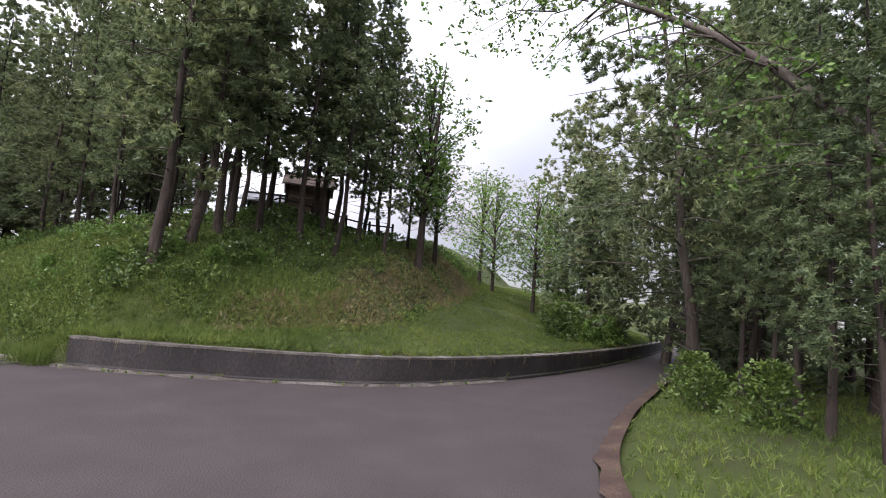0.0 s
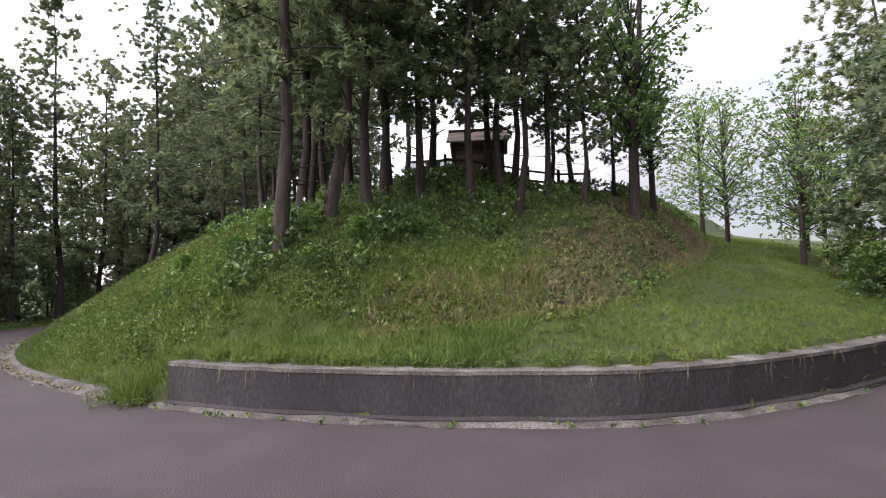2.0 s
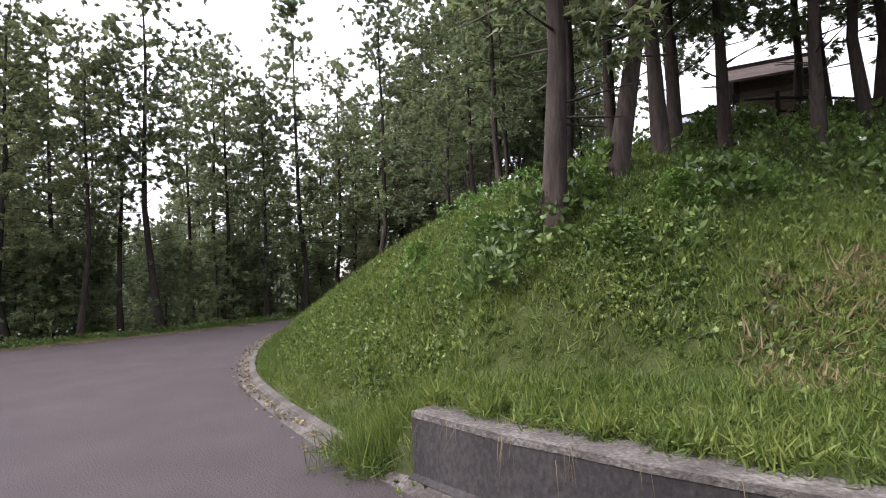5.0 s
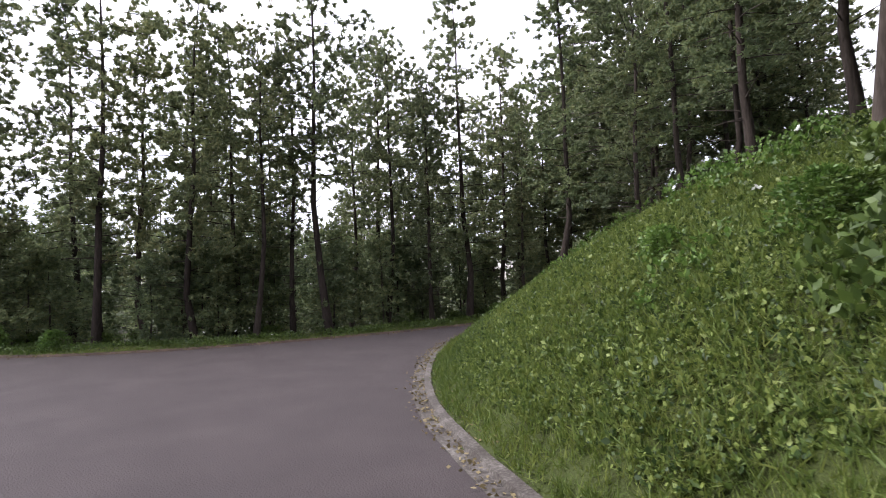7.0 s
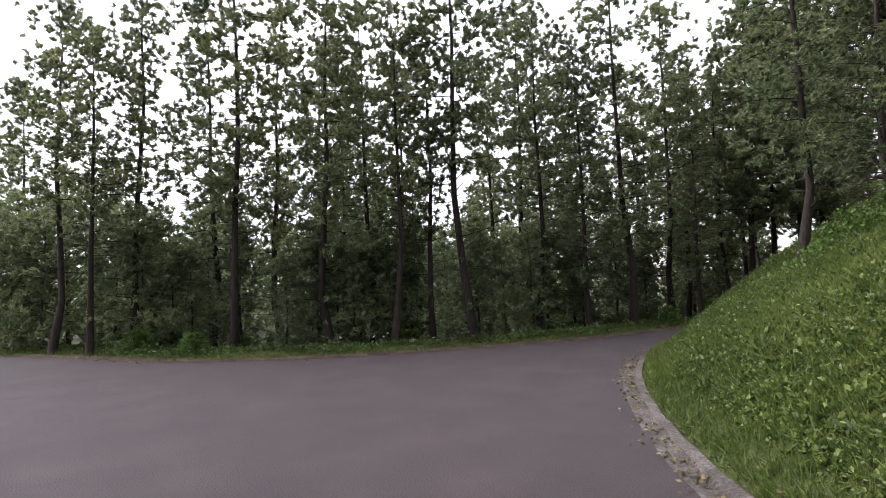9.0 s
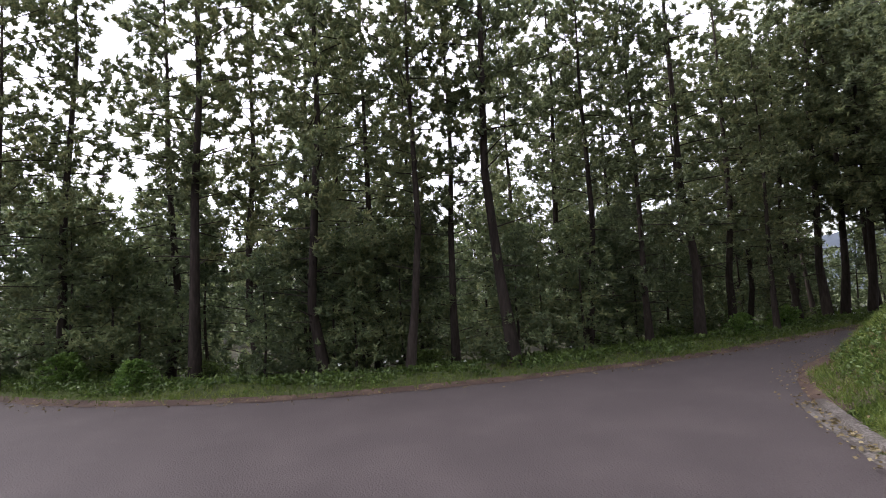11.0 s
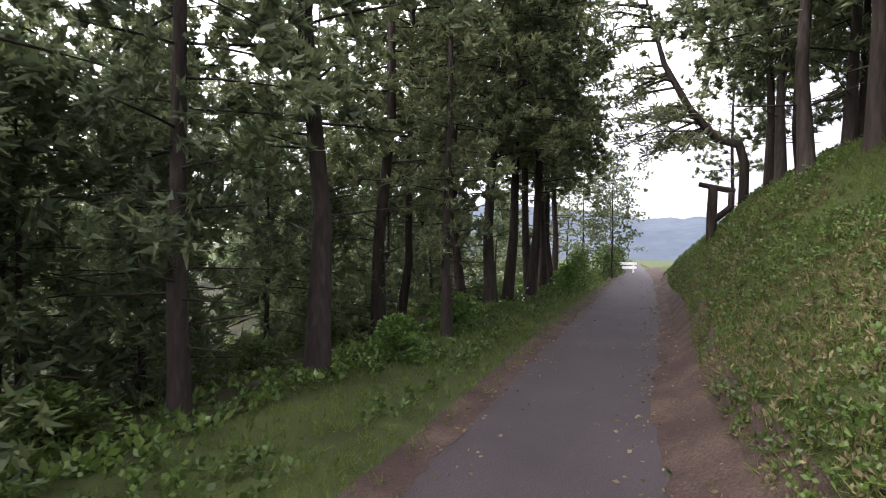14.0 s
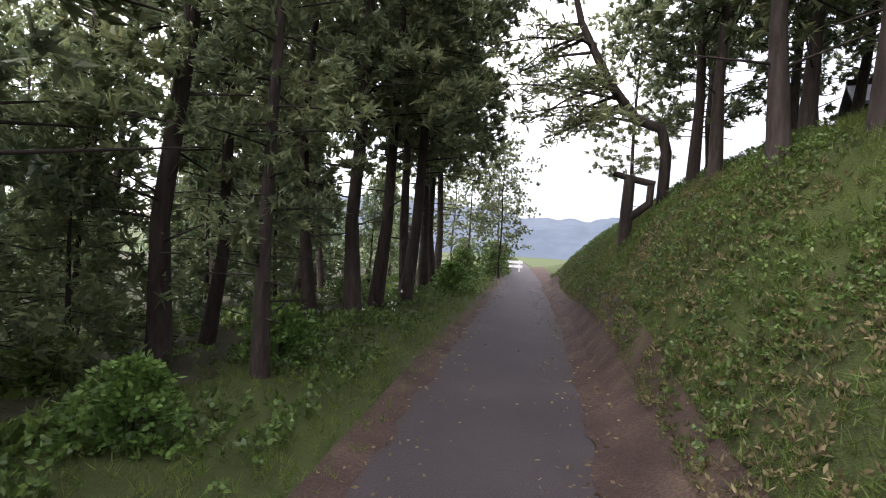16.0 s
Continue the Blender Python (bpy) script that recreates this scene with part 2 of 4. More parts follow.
def terrain(x, y):
    """The height of the ground: road at 0, lawn and mound behind the wall and kerb, woods falling away outside the bend."""
    q = np.stack([np.ravel(x), np.ravel(y)], 1).astype(float)
    d = line_distance(q, foot_line)
    e = np.clip(line_distance(q, toe_line), 0, None)
    near = nearest_on(q, toe_line)
    share = 1 / (((near[:, None] - MOUND_NODES[None, :, :2]) ** 2).sum(-1) + 0.8) ** 2
    share /= share.sum(1)[:, None]
    rise, gentle = share @ MOUND_NODES[:, 2], share @ MOUND_NODES[:, 3]
    start = 0.5 - 0.42 * ease((-6.05 - q[:, 0]) / 0.6)
    inside = np.clip(d, 0, None)
    lawn = start * ease(inside / 0.25) + 0.15 * np.minimum(inside, 6) + 0.2 * ease((q[:, 0] + 3.5) / 3.5) * np.clip(inside - 2.5, 0, 12)
    mound = rise * (1 - np.exp(-e / gentle)) + 1.01 * (1 - np.exp(-(e / 7) ** 2))
    z = np.where(d > 0, lawn + mound, 0.0)
    l = np.clip(-line_distance(q, left_line) - 1.6, 0, None)
    r = np.clip(line_distance(q, right_line) - 1.0, 0, None)
    north = ease((q[:, 1] - 44) / 30)
    z = np.where(d <= 0, -2.6 * (1 - np.exp(-l * 0.16 / 2.6)) + 1.2 * (1 - np.exp(-r * 0.1 / 1.2)), z)
    return (z * (1 - north) - 2.0 * north).reshape(np.shape(x))


def height(x, y):
    return float(terrain(np.array([x]), np.array([y]))[0])


rng = np.random.default_rng(7)

# ground: one sheet, fine near the road and coarse to the horizon
near = np.arange(-46, 26.01, 0.33)
near_y = np.arange(-12, 54.01, 0.33)
far_lo, far_hi = -np.geomspace(3000, 70, 14), np.geomspace(50, 3000, 14)
gx, gy = np.concatenate([far_lo, near, far_hi]), np.concatenate([-np.geomspace(3000, 25, 14), near_y, np.geomspace(75, 3000, 14)])
GX, GY = np.meshgrid(gx, gy)
GZ = np.zeros(GX.shape)
for row in range(len(gy)):
    GZ[row] = terrain(GX[row], GY[row])
lumps = np.array([[noise.noise(Vector((x * 0.9, y * 0.9, 0.3))) for x in gx] for y in gy]) * 0.09
q_all = np.stack([GX.ravel(), GY.ravel()], 1)
on_road = np.zeros(len(q_all), bool)
edge = np.zeros(len(q_all))
for k in range(0, len(q_all), 20000):
    q = q_all[k:k + 20000]
    edge[k:k + 20000] = np.minimum(np.abs(line_distance(q, foot_line)), np.minimum(np.abs(line_distance(q, left_line)), np.abs(line_distance(q, right_line))))
    on_road[k:k + 20000] = (line_distance(q, foot_line) < np.where(q[:, 0] > -6.3, 0.24, 0.0)) & (line_distance(q, left_line) > 0.0) & (line_distance(q, right_line) < 0.0)
on_road = on_road.reshape(GX.shape)
GZ = np.where(on_road, -0.03, GZ + lumps * ease((edge.reshape(GX.shape) - 0.4) / 1.4) - 0.02)
toe_band = (GX < -14.5) & (GY < 46) & (edge.reshape(GX.shape) < 0.6) & ~on_road
GZ = np.where(toe_band, GZ - 0.07, GZ)
far_drop = np.clip((np.hypot(GX + 8, GY - 12) - 60) / 300, 0, 1)
GZ = GZ - 14 * far_drop
w = len(gx)
idx = np.arange(w * len(gy)).reshape(len(gy), w)
quads = np.stack([idx[:-1, :-1], idx[:-1, 1:], idx[1:, 1:], idx[1:, :-1]], -1).reshape(-1, 4)
ground = new("ground", mesh_of("ground", np.stack([GX.ravel(), GY.ravel(), GZ.ravel()], 1), quads.tolist(), M_GROUND, True))
tagged(ground, "grassy ground with a steep mound and falling woodland floor", "ground", kind="structure")

# road: one sheet between its edges, which are a little ragged
def ragged(line, amount, seed):
    tang = np.gradient(line, axis=0)
    tang /= np.linalg.norm(tang, axis=1)[:, None]
    off = np.array([noise.noise(Vector((p[0] * 1.1, p[1] * 1.1, seed))) + 0.5 * noise.noise(Vector((p[0] * 4, p[1] * 4, seed))) for p in line]) * amount
    return line + np.stack([tang[:, 1], -tang[:, 0]], 1) * off[:, None]


outline = np.concatenate([ragged(left_line, 0.05, 1.0), ragged(foot_line[::-1] + 0.0, 0.02, 2.0), ragged(right_line[::-1], 0.05, 3.0)])
bm = bmesh.new()
rim = bm.faces.new([bm.verts.new((p[0], p[1], 0.0)) for p in outline])
bmesh.ops.triangulate(bm, faces=[rim])
bmesh.ops.recalc_face_normals(bm, faces=bm.faces)
if sum(f.normal.z for f in bm.faces) < 0:
    bmesh.ops.reverse_faces(bm, faces=bm.faces)
road_mesh = bpy.data.meshes.new("road")
bm.to_mesh(road_mesh)
bm.free()
road_mesh.materials.append(M_ASPHALT)
road = tagged(new("road", road_mesh), "worn grey asphalt road bending round the mound", "road", kind="structure")


def sweep(line, profile, mat, name, jitter=0.0):
    """A strip with the cross profile (offset to the right of the way, height) along a plan line."""
    tang = np.gradient(line, axis=0)
    tang /= np.linalg.norm(tang, axis=1)[:, None]
    nrm = np.stack([tang[:, 1], -tang[:, 0]], 1)
    verts, k = [], len(profile)
    for p, nn in zip(line, nrm):
        for o, h in profile:
            j = jitter * noise.noise(Vector((p[0] * 2 + o * 9, p[1] * 2, h * 9)))
            verts.append((p[0] + nn[0] * (o + j), p[1] + nn[1] * (o + j), h + j))
    faces = [(i * k + j, i * k + (j + 1) % k, (i + 1) * k + (j + 1) % k, (i + 1) * k + j) for i in range(len(line) - 1) for j in range(k)]
    faces += [tuple(range(k - 1, -1, -1)), tuple((len(line) - 1) * k + j for j in range(k))]
    return mesh_of(name, verts, faces, mat)


# low retaining wall along the lawn, with its paler top
walled = foot_line[(foot_line[:, 0] > -6.25) & (foot_line[:, 0] < 13)]
retaining_wall = tagged(new("retaining_wall", sweep(walled, [(-0.05, -0.1), (-0.05, 0.05), (0.0, 0.07), (0.0, 0.46), (0.015, 0.48), (0.26, 0.48), (0.27, 0.3), (0.27, -0.1)], M_CONCRETE, "retaining_wall", 0.012)),
                        "low dark weathered concrete retaining wall edging the lawn", "wall", kind="structure")
part("wall_top", sweep(walled, [(-0.006, 0.455), (-0.006, 0.495), (0.28, 0.495), (0.28, 0.455)], M_CONCRETE_TOP, "wall_top", 0.01), retaining_wall, "pale mottled wall top")

# gutter kerb round the foot of the mound
kerbed = foot_line[(foot_line[:, 0] < -6.15) & (foot_line[:, 1] < 13.6)]
tagged(new("kerb", sweep(kerbed, [(-0.2, -0.05), (-0.2, 0.006), (-0.16, 0.012), (-0.05, 0.01), (-0.03, 0.05), (0.06, 0.06), (0.08, -0.05)], M_KERB, "kerb", 0.015)),
       "worn pale concrete gutter kerb littered with leaves", "kerb", kind="structure")


def litter_strip(name, line, inner, outer, z, mat, label, seed):
    """A flat strip of soil and litter with ragged edges beside a line, following the ground."""
    tang = np.gradient(line, axis=0)
    tang /= np.linalg.norm(tang, axis=1)[:, None]
    nrm = np.stack([tang[:, 1], -tang[:, 0]], 1)
    rag = np.array([0.06 * noise.noise(Vector((p[0] * 2.1, p[1] * 2.1, seed))) + 0.05 * noise.noise(Vector((p[0] * 7, p[1] * 7, seed))) for p in line])
    cols = []
    for s in (0.0, 0.35, 0.7, 1.0):
        p = line + nrm * (inner + rag * (1 - s) + (outer - inner) * s)[:, None]
        zz = np.concatenate([terrain(p[k:k + 4000, 0], p[k:k + 4000, 1]) for k in range(0, len(p), 4000)])
        cols.append(np.c_[p, np.maximum(zz, 0) + z + 0.03 * s])
    v = np.stack(cols, 1).reshape(-1, 3)
    f = [(4 * i + j, 4 * i + j + 1, 4 * i + j + 5, 4 * i + j + 4) for i in range(len(line) - 1) for j in range(3)]
    return tagged(new(name, mesh_of(name, v, f, mat)), label, "soil", kind="structure")


fine_foot = smooth_line(FOOT, 0.12)
fine_left = smooth_line(LEFT, 0.12)
litter_strip("soil_verge_bank", fine_foot[(fine_foot[:, 0] < -15.0) & (fine_foot[:, 1] < 45)], -0.04, 0.55, 0.006, M_DIRT, "reddish-brown soil and litter washed from the bank", 4.0)
litter_strip("soil_verge_wood", fine_left[(fine_left[:, 1] > 1) & (fine_left[:, 1] < 45)], 0.06, -0.22, 0.006, M_DIRT, "reddish-brown soil and litter along the wood's edge", 6.0)
fine_right = smooth_line(RIGHT, 0.12)
litter_strip("soil_verge_start", fine_right[(fine_right[:, 1] > 2) & (fine_right[:, 1] < 14)], -0.02, 0.2, 0.03, M_DIRT, "reddish-brown bare soil along the grass verge", 8.0)
footing_line = fine_foot[(fine_foot[:, 0] > -6.25) & (fine_foot[:, 0] < 1.5)]
tagged(new("wall_footing", sweep(footing_line, [(-0.15, -0.05), (-0.15, 0.004), (-0.05, 0.04), (0.02, 0.05), (0.02, -0.05)], M_KERB, "wall_footing", 0.03)), "pale crumbling concrete footing at the wall's base", "footing", kind="structure")

# needle litter on the floor of the wood
fx, fy = np.arange(-70, -15, 0.8), np.arange(-30, 58, 0.8)
FX, FY = np.meshgrid(fx, fy)
fq = np.stack([FX.ravel(), FY.ravel()], 1)
fd = -np.concatenate([line_distance(fq[k:k + 8000], left_line) for k in range(0, len(fq), 8000)]).reshape(FX.shape)
FZ = np.concatenate([terrain(fq[k:k + 8000, 0], fq[k:k + 8000, 1]) for k in range(0, len(fq), 8000)]).reshape(FX.shape) + 0.07 - 0.25 * np.clip(2.2 - fd, 0, 1)
fi = np.arange(FX.size).reshape(FX.shape)
fk = fd > 1.5
fc = np.stack([fi[:-1, :-1], fi[:-1, 1:], fi[1:, 1:], fi[1:, :-1]], -1)[fk[:-1, :-1] & fk[1:, 1:] & fk[:-1, 1:] & fk[1:, :-1]]
tagged(new("wood_floor", mesh_of("wood_floor", np.stack([FX.ravel(), FY.ravel(), FZ.ravel()], 1), fc.tolist(), M_FLOOR, True)), "dark needle litter on the floor of the wood", "ground", kind="structure")


# ---- trees ----
def tube(path, radii, sides=7):
    """Vertices and faces of a tapering round stem along a path."""
    verts, faces = [], []
    path = [Vector(p) for p in path]
    for i, (p, r) in enumerate(zip(path, radii)):
        t = (path[min(i + 1, len(path) - 1)] - path[max(i - 1, 0)]).normalized()
        u = t.orthogonal().normalized()
        if abs(t.z) > 0.5:
            u = (Vector((1, 0, 0)) - t * t.x).normalized()
        v = t.cross(u)
        for k in range(sides):
            a = 2 * math.pi * k / sides
            verts.append(p + (u * math.cos(a) + v * math.sin(a)) * r)
    for i in range(len(path) - 1):
        for k in range(sides):
            faces.append((i * sides + k, i * sides + (k + 1) % sides, (i + 1) * sides + (k + 1) % sides, (i + 1) * sides + k))
    faces.append(tuple(range((len(path) - 1) * sides, len(path) * sides)))
    return verts, faces


def joined(pieces):
    verts, faces = [], []
    for v, f in pieces:
        o = len(verts)
        verts += v
        faces += [tuple(i + o for i in face) for face in f]
    return verts, faces


def blades(centres, ways, length, width, count, spread, r, flat=0.0, slim=False):
    """Slender leaf blades that fan out from each centre, roughly along its way."""
    c, wy = np.repeat(centres, count, 0), np.repeat(ways, count, 0)
    n = len(c)
    d = wy + r.normal(0, spread, (n, 3))
    d[:, 2] *= 1 - flat
    d /= np.linalg.norm(d, axis=1)[:, None] + 1e-9
    side = np.cross(d, r.normal(0, 1, (n, 3)))
    side /= np.linalg.norm(side, axis=1)[:, None] + 1e-9
    ln = length * r.uniform(0.6, 1.25, (n, 1))
    wd = width * r.uniform(0.7, 1.3, (n, 1))
    base = c + r.normal(0, length * 0.18, (n, 3))
    if slim:
        v = np.stack([base - side * wd / 2, base + side * wd / 2, base + d * ln], 1).reshape(-1, 3)
        return v, np.arange(3 * n).reshape(-1, 3)
    v = np.stack([base, base + d * ln * 0.5 + side * wd / 2, base + d * ln, base + d * ln * 0.5 - side * wd / 2], 1).reshape(-1, 3)
    f = np.arange(4 * n).reshape(-1, 4)
    return v, f


def conifer(name, tall, trunk_r, bare, wide, limbs, tufts, blade, mat, bark, r, shape="cone", droop=0.25, lean=0.0, per_tuft=7, dead=6):
    """A conifer: bent trunk, limbs in uneven whorls, and a crown of needle tufts on them."""
    tree = thing(name, "", "tree")
    bend = r.normal(0, 0.012 * tall, (7, 2)).cumsum(0) * 0.6
    zs = np.linspace(-0.3, tall, 7)
    path = [(bend[i, 0] * (i > 0) + lean * zs[i], bend[i, 1] * (i > 0), zs[i]) for i in range(7)]
    radii = [trunk_r * 1.35] + [trunk_r * (1 - 0.93 * k / 6) for k in range(1, 7)]
    tp = np.array(path)
    v, f = tube([path[0], (path[0][0], path[0][1], 0.25)] + path[1:], [radii[0] * 1.25, radii[0] * 0.9] + radii[1:], 9)
    trunk = part("trunk", mesh_of("trunk", v, f, bark, True), tree)
    limb_pieces, centres, ways = [], [], []
    for k in range(limbs):
        s = (k + r.uniform(0, 0.9)) / limbs
        z = tall * (bare + (1 - bare) * s ** 0.9)
        x0 = np.array([np.interp(z, tp[:, 2], tp[:, 0]), np.interp(z, tp[:, 2], tp[:, 1]), z])
        a = k * 2.4 + r.uniform(-0.6, 0.6)
        if shape == "cone":
            reach = wide * (min(1.0, 0.62 + s * 2.2) * (1 - s) ** 0.72 + 0.1) * r.uniform(0.7, 1.15)
        else:
            reach = wide * (0.45 + 0.75 * math.sin(math.pi * min(1, 0.15 + 0.8 * s))) * r.uniform(0.45, 1.2)
        up = r.uniform(-0.1, 0.25) if shape == "cone" else r.uniform(0.0, 0.5)
        pts = []
        for j in range(4):
            u = j / 3
            pts.append(x0 + np.array([math.cos(a) * reach * u, math.sin(a) * reach * u, reach * (up * u - droop * u * u * (1 - 0.4 * u))]))
        limb_pieces.append(tube(pts, [trunk_r * 0.2 * (1 - s * 0.6), trunk_r * 0.14 * (1 - s * 0.6), 0.015, 0.006], 3))
        out = np.array([math.cos(a), math.sin(a), 0.25])
        m = max(3, int(tufts * (0.5 + 0.5 * reach / wide)))
        clumps = max(2, m // 4)
        u = r.uniform(0.25 if shape == "cone" else 0.4, 1.08, clumps)
        P = np.stack([np.interp(u, [0, 1 / 3, 2 / 3, 1, 1.1], [*[p[i] for p in pts], pts[3][i] + 0.1 * (pts[3][i] - pts[2][i]) * 3]) for i in range(3)], 1)
        P += r.normal(0, 1, (clumps, 3)) * np.array([1, 1, 0.5]) * (0.10 * wide + 0.05) * (0.5 + u[:, None])
        # each clump is a pad of needles, rounded on a cone and looser and flatter on an open pine
        pad = np.array([0.21, 0.21, 0.15]) if shape == "cone" else np.array([0.28, 0.28, 0.13])
        P = np.repeat(P, 5, 0) + r.normal(0, 1, (clumps * 5, 3)) * pad * (0.62 + 0.12 * wide)
        m = len(P)
        centres.append(P)
        ways.append(np.repeat(out[None], m, 0))
    for k in range(dead):
        z = tall * r.uniform(bare * 0.45, bare * 1.1)
        a, ln = r.uniform(0, 6.28), r.uniform(0.4, 1.1)
        x0 = np.array([np.interp(z, tp[:, 2], tp[:, 0]), np.interp(z, tp[:, 2], tp[:, 1]), z])
        limb_pieces.append(tube([x0, x0 + np.array([math.cos(a) * ln, math.sin(a) * ln, r.uniform(-0.1, 0.25)])], [0.018, 0.005], 4))
    v, f = joined(limb_pieces)
    tagged(part("branchwork", mesh_of("branchwork", v, f, bark, True), trunk), kind="stuff")
    C, W = np.concatenate(centres), np.concatenate(ways)
    v, f = blades(C, W, blade, blade * 0.36, per_tuft, 0.95, r, 0.0, True)
    tagged(part("crown", mesh_of("crown", v, f.tolist(), mat), tree), kind="stuff")
    return tree


def broadleaf(name, tall, trunk_r, wide, clusters, leaf, mat, bark, r, low=0.35):
    """A small broadleaved tree with forking limbs and clouds of separate leaves."""
    tree = thing(name, "", "tree")
    pieces, centres = [], []
    top = np.array([r.normal(0, 0.15), r.normal(0, 0.15), tall])
    pieces.append(tube([(0, 0, -0.2), (0.03, 0, tall * 0.3), tuple(top * 0.6), tuple(top)], [trunk_r * 1.3, trunk_r, trunk_r * 0.6, 0.012], 7))
    for k in range(clusters):
        z = tall * r.uniform(low, 1.0)
        a = k * 2.4 + r.uniform(-0.5, 0.5)
        reach = wide * math.sin(math.pi * min(1, 0.2 + 0.75 * (z / tall - low) / (1 - low))) * r.uniform(0.25, 1.25)
        e = np.array([math.cos(a) * reach, math.sin(a) * reach, z + reach * r.uniform(-0.05, 0.35)])
        b = np.array([0.03, 0, z * 0.75])
        pieces.append(tube([b, (b + e) / 2 + [0, 0, 0.1 * reach], e], [trunk_r * 0.3, trunk_r * 0.18, 0.006], 4))
        for s in (0.45, 0.65, 0.85, 1.0):
            centres.append(b + (e - b) * s + r.normal(0, 0.18, 3) * wide * 0.5)
    v, f = joined(pieces)
    part("trunk", mesh_of("trunk", v, f, bark, True), tree)
    C = np.array(centres)
    C = np.repeat(C, 5, 0) + r.normal(0, 0.16 * wide, (len(C) * 5, 3)) * np.array([1, 1, 0.6])
    v, f = blades(C, np.tile([0.0, 0, -0.1], (len(C), 1)), leaf, leaf * 0.55, 6, 1.0, r, 0.4)
    tagged(part("crown", mesh_of("crown", v, f.tolist(), mat), tree), kind="stuff")
    return tree


def shrub(name, tall, wide, n, leaf, mat, r, label):
    """A low leafy bush: stems and separate leaves in an uneven mound."""
    bush = thing(name, label, "shrub")
    stems = [tube([(0, 0, -0.1), (r.normal(0, wide * 0.3), r.normal(0, wide * 0.3), tall * r.uniform(0.5, 0.9))], [0.02, 0.005], 4) for _ in range(7)]
    tagged(part("branchwork", mesh_of("branchwork", *joined(stems), M_BARK), bush), kind="stuff")
    a, rad, z = r.uniform(0, 6.28, n), np.sqrt(r.uniform(0, 1, n)), r.uniform(0, 1, n)
    rad = rad * np.sqrt(np.clip(1 - (z * 0.95) ** 2, 0, 1)) * wide * (0.8 + 0.35 * np.sin(a * 3 + 1))
    C = np.stack([np.cos(a) * rad, np.sin(a) * rad, z * tall], 1)
    W = np.stack([np.cos(a), np.sin(a), 0.6 + 0 * a], 1)
    v, f = blades(C, W, leaf, leaf * 0.5, 5, 0.8, r, 0.2)
    tagged(part("foliage", mesh_of("foliage", v, f.tolist(), mat), bush), kind="stuff")
    return bush


def plant(kinds, x, y, scale, turn, label, group, sink=0.0, tall=1.0):
    """Stands a copy of one of the kinds on the ground."""
    src = kinds[int(turn * 7) % len(kinds)]
    m = pose(x, y, height(x, y) - sink, 0, 0, turn * 360) @ Matrix.Diagonal((scale, scale, scale * tall, 1))
    ob = copy_thing(src, m)
    ob.matrix_basis = m
    return tagged(ob, label, "", group)


def retire(kinds):
    """Removes the first ones, from which the copies were taken."""
    for src in kinds:
        for o in (*src.children_recursive, src):
            bpy.data.objects.remove(o)


cedars = [conifer("cedar_tree", 13.0, 0.108, bare, wide, 72, 14, 0.15, M_CEDAR, M_BARK, np.random.default_rng(s), "cone", 0.3, 0, 24)
          for s, bare, wide in ((11, 0.17, 1.7), (12, 0.24, 1.5), (13, 0.19, 1.75), (14, 0.26, 1.6))]
pines = [conifer("pine_tree", 11.0, 0.105, bare, wide, limbs, 14, 0.145, M_PINE, M_BARK, np.random.default_rng(s), shape, 0.14, lean, 22, 8)
         for s, bare, wide, lean, limbs, shape in ((21, 0.3, 1.0, 0.0, 48, "open"), (22, 0.2, 1.3, 0.01, 58, "cone"), (23, 0.36, 1.1, -0.02, 46, "open"), (24, 0.16, 1.15, 0.01, 60, "cone"))]
dense = [conifer("lane_conifer", 12.0, 0.13, bare, wide, 64, 20, 0.155, M_PINE, M_BARK, np.random.default_rng(s), "cone", 0.22, 0, 28, 8) for s, bare, wide in ((26, 0.28, 2.0), (27, 0.3, 2.2))]
young = [conifer("young_conifer", 4.0, 0.05, 0.04, 1.0, 36, 11, 0.17, M_CEDAR, M_BARK, np.random.default_rng(s), "cone", 0.25, 0, 11, 0) for s in (31, 32, 33)]

GROUP_M, GROUP_W = "conifers on the mound", "pines of the roadside wood"
MOUND = [(-5.9, 10.8, 1.0, .1), (-5.7, 11.9, 0.95, .3), (-6.6, 12.3, 0.9, .55), (-5.6, 13.0, 0.9, .15), (-7.5, 14.0, 0.95, .8), (-5.8, 14.2, 0.9, .42), (-7.2, 15.2, 0.9, .95),
         (-5.4, 15.3, 0.85, .7), (-4.2, 15.3, 0.8, .9), (-3.7, 16.0, 0.8, .2), (-3.1, 15.1, 0.7, .45), (-3.6, 17.1, 0.8, .75), (-2.7, 16.5, 0.7, .12), (-1.9, 16.7, 0.58, .33), (-4.3, 17.5, 0.85, .58),
         (-2.3, 18.4, 0.65, .28), (-0.9, 20.2, 0.5, .48), (-1.3, 18.9, 0.5, .68), (-7.0, 17.0, 0.9, .18), (-5.9, 17.4, 0.9, .4), (-9.2, 14.6, 0.62, .6), (-8.5, 16.2, 0.8, .25), (-10.6, 16.6, 0.6, .5),
         (-14.2, 15.8, 0.7, .35), (-12.6, 18.1, 0.7, .65), (-5.0, 19.6, 0.85, .05), (-3.2, 20.6, 0.7, .85), (-7.8, 20.0, 0.85, .38)]
for x, y, s, turn in MOUND:
    plant(cedars, x, y, s, turn, "tall dark green cedar with a straight brown trunk on the mound", GROUP_M, 0.1)

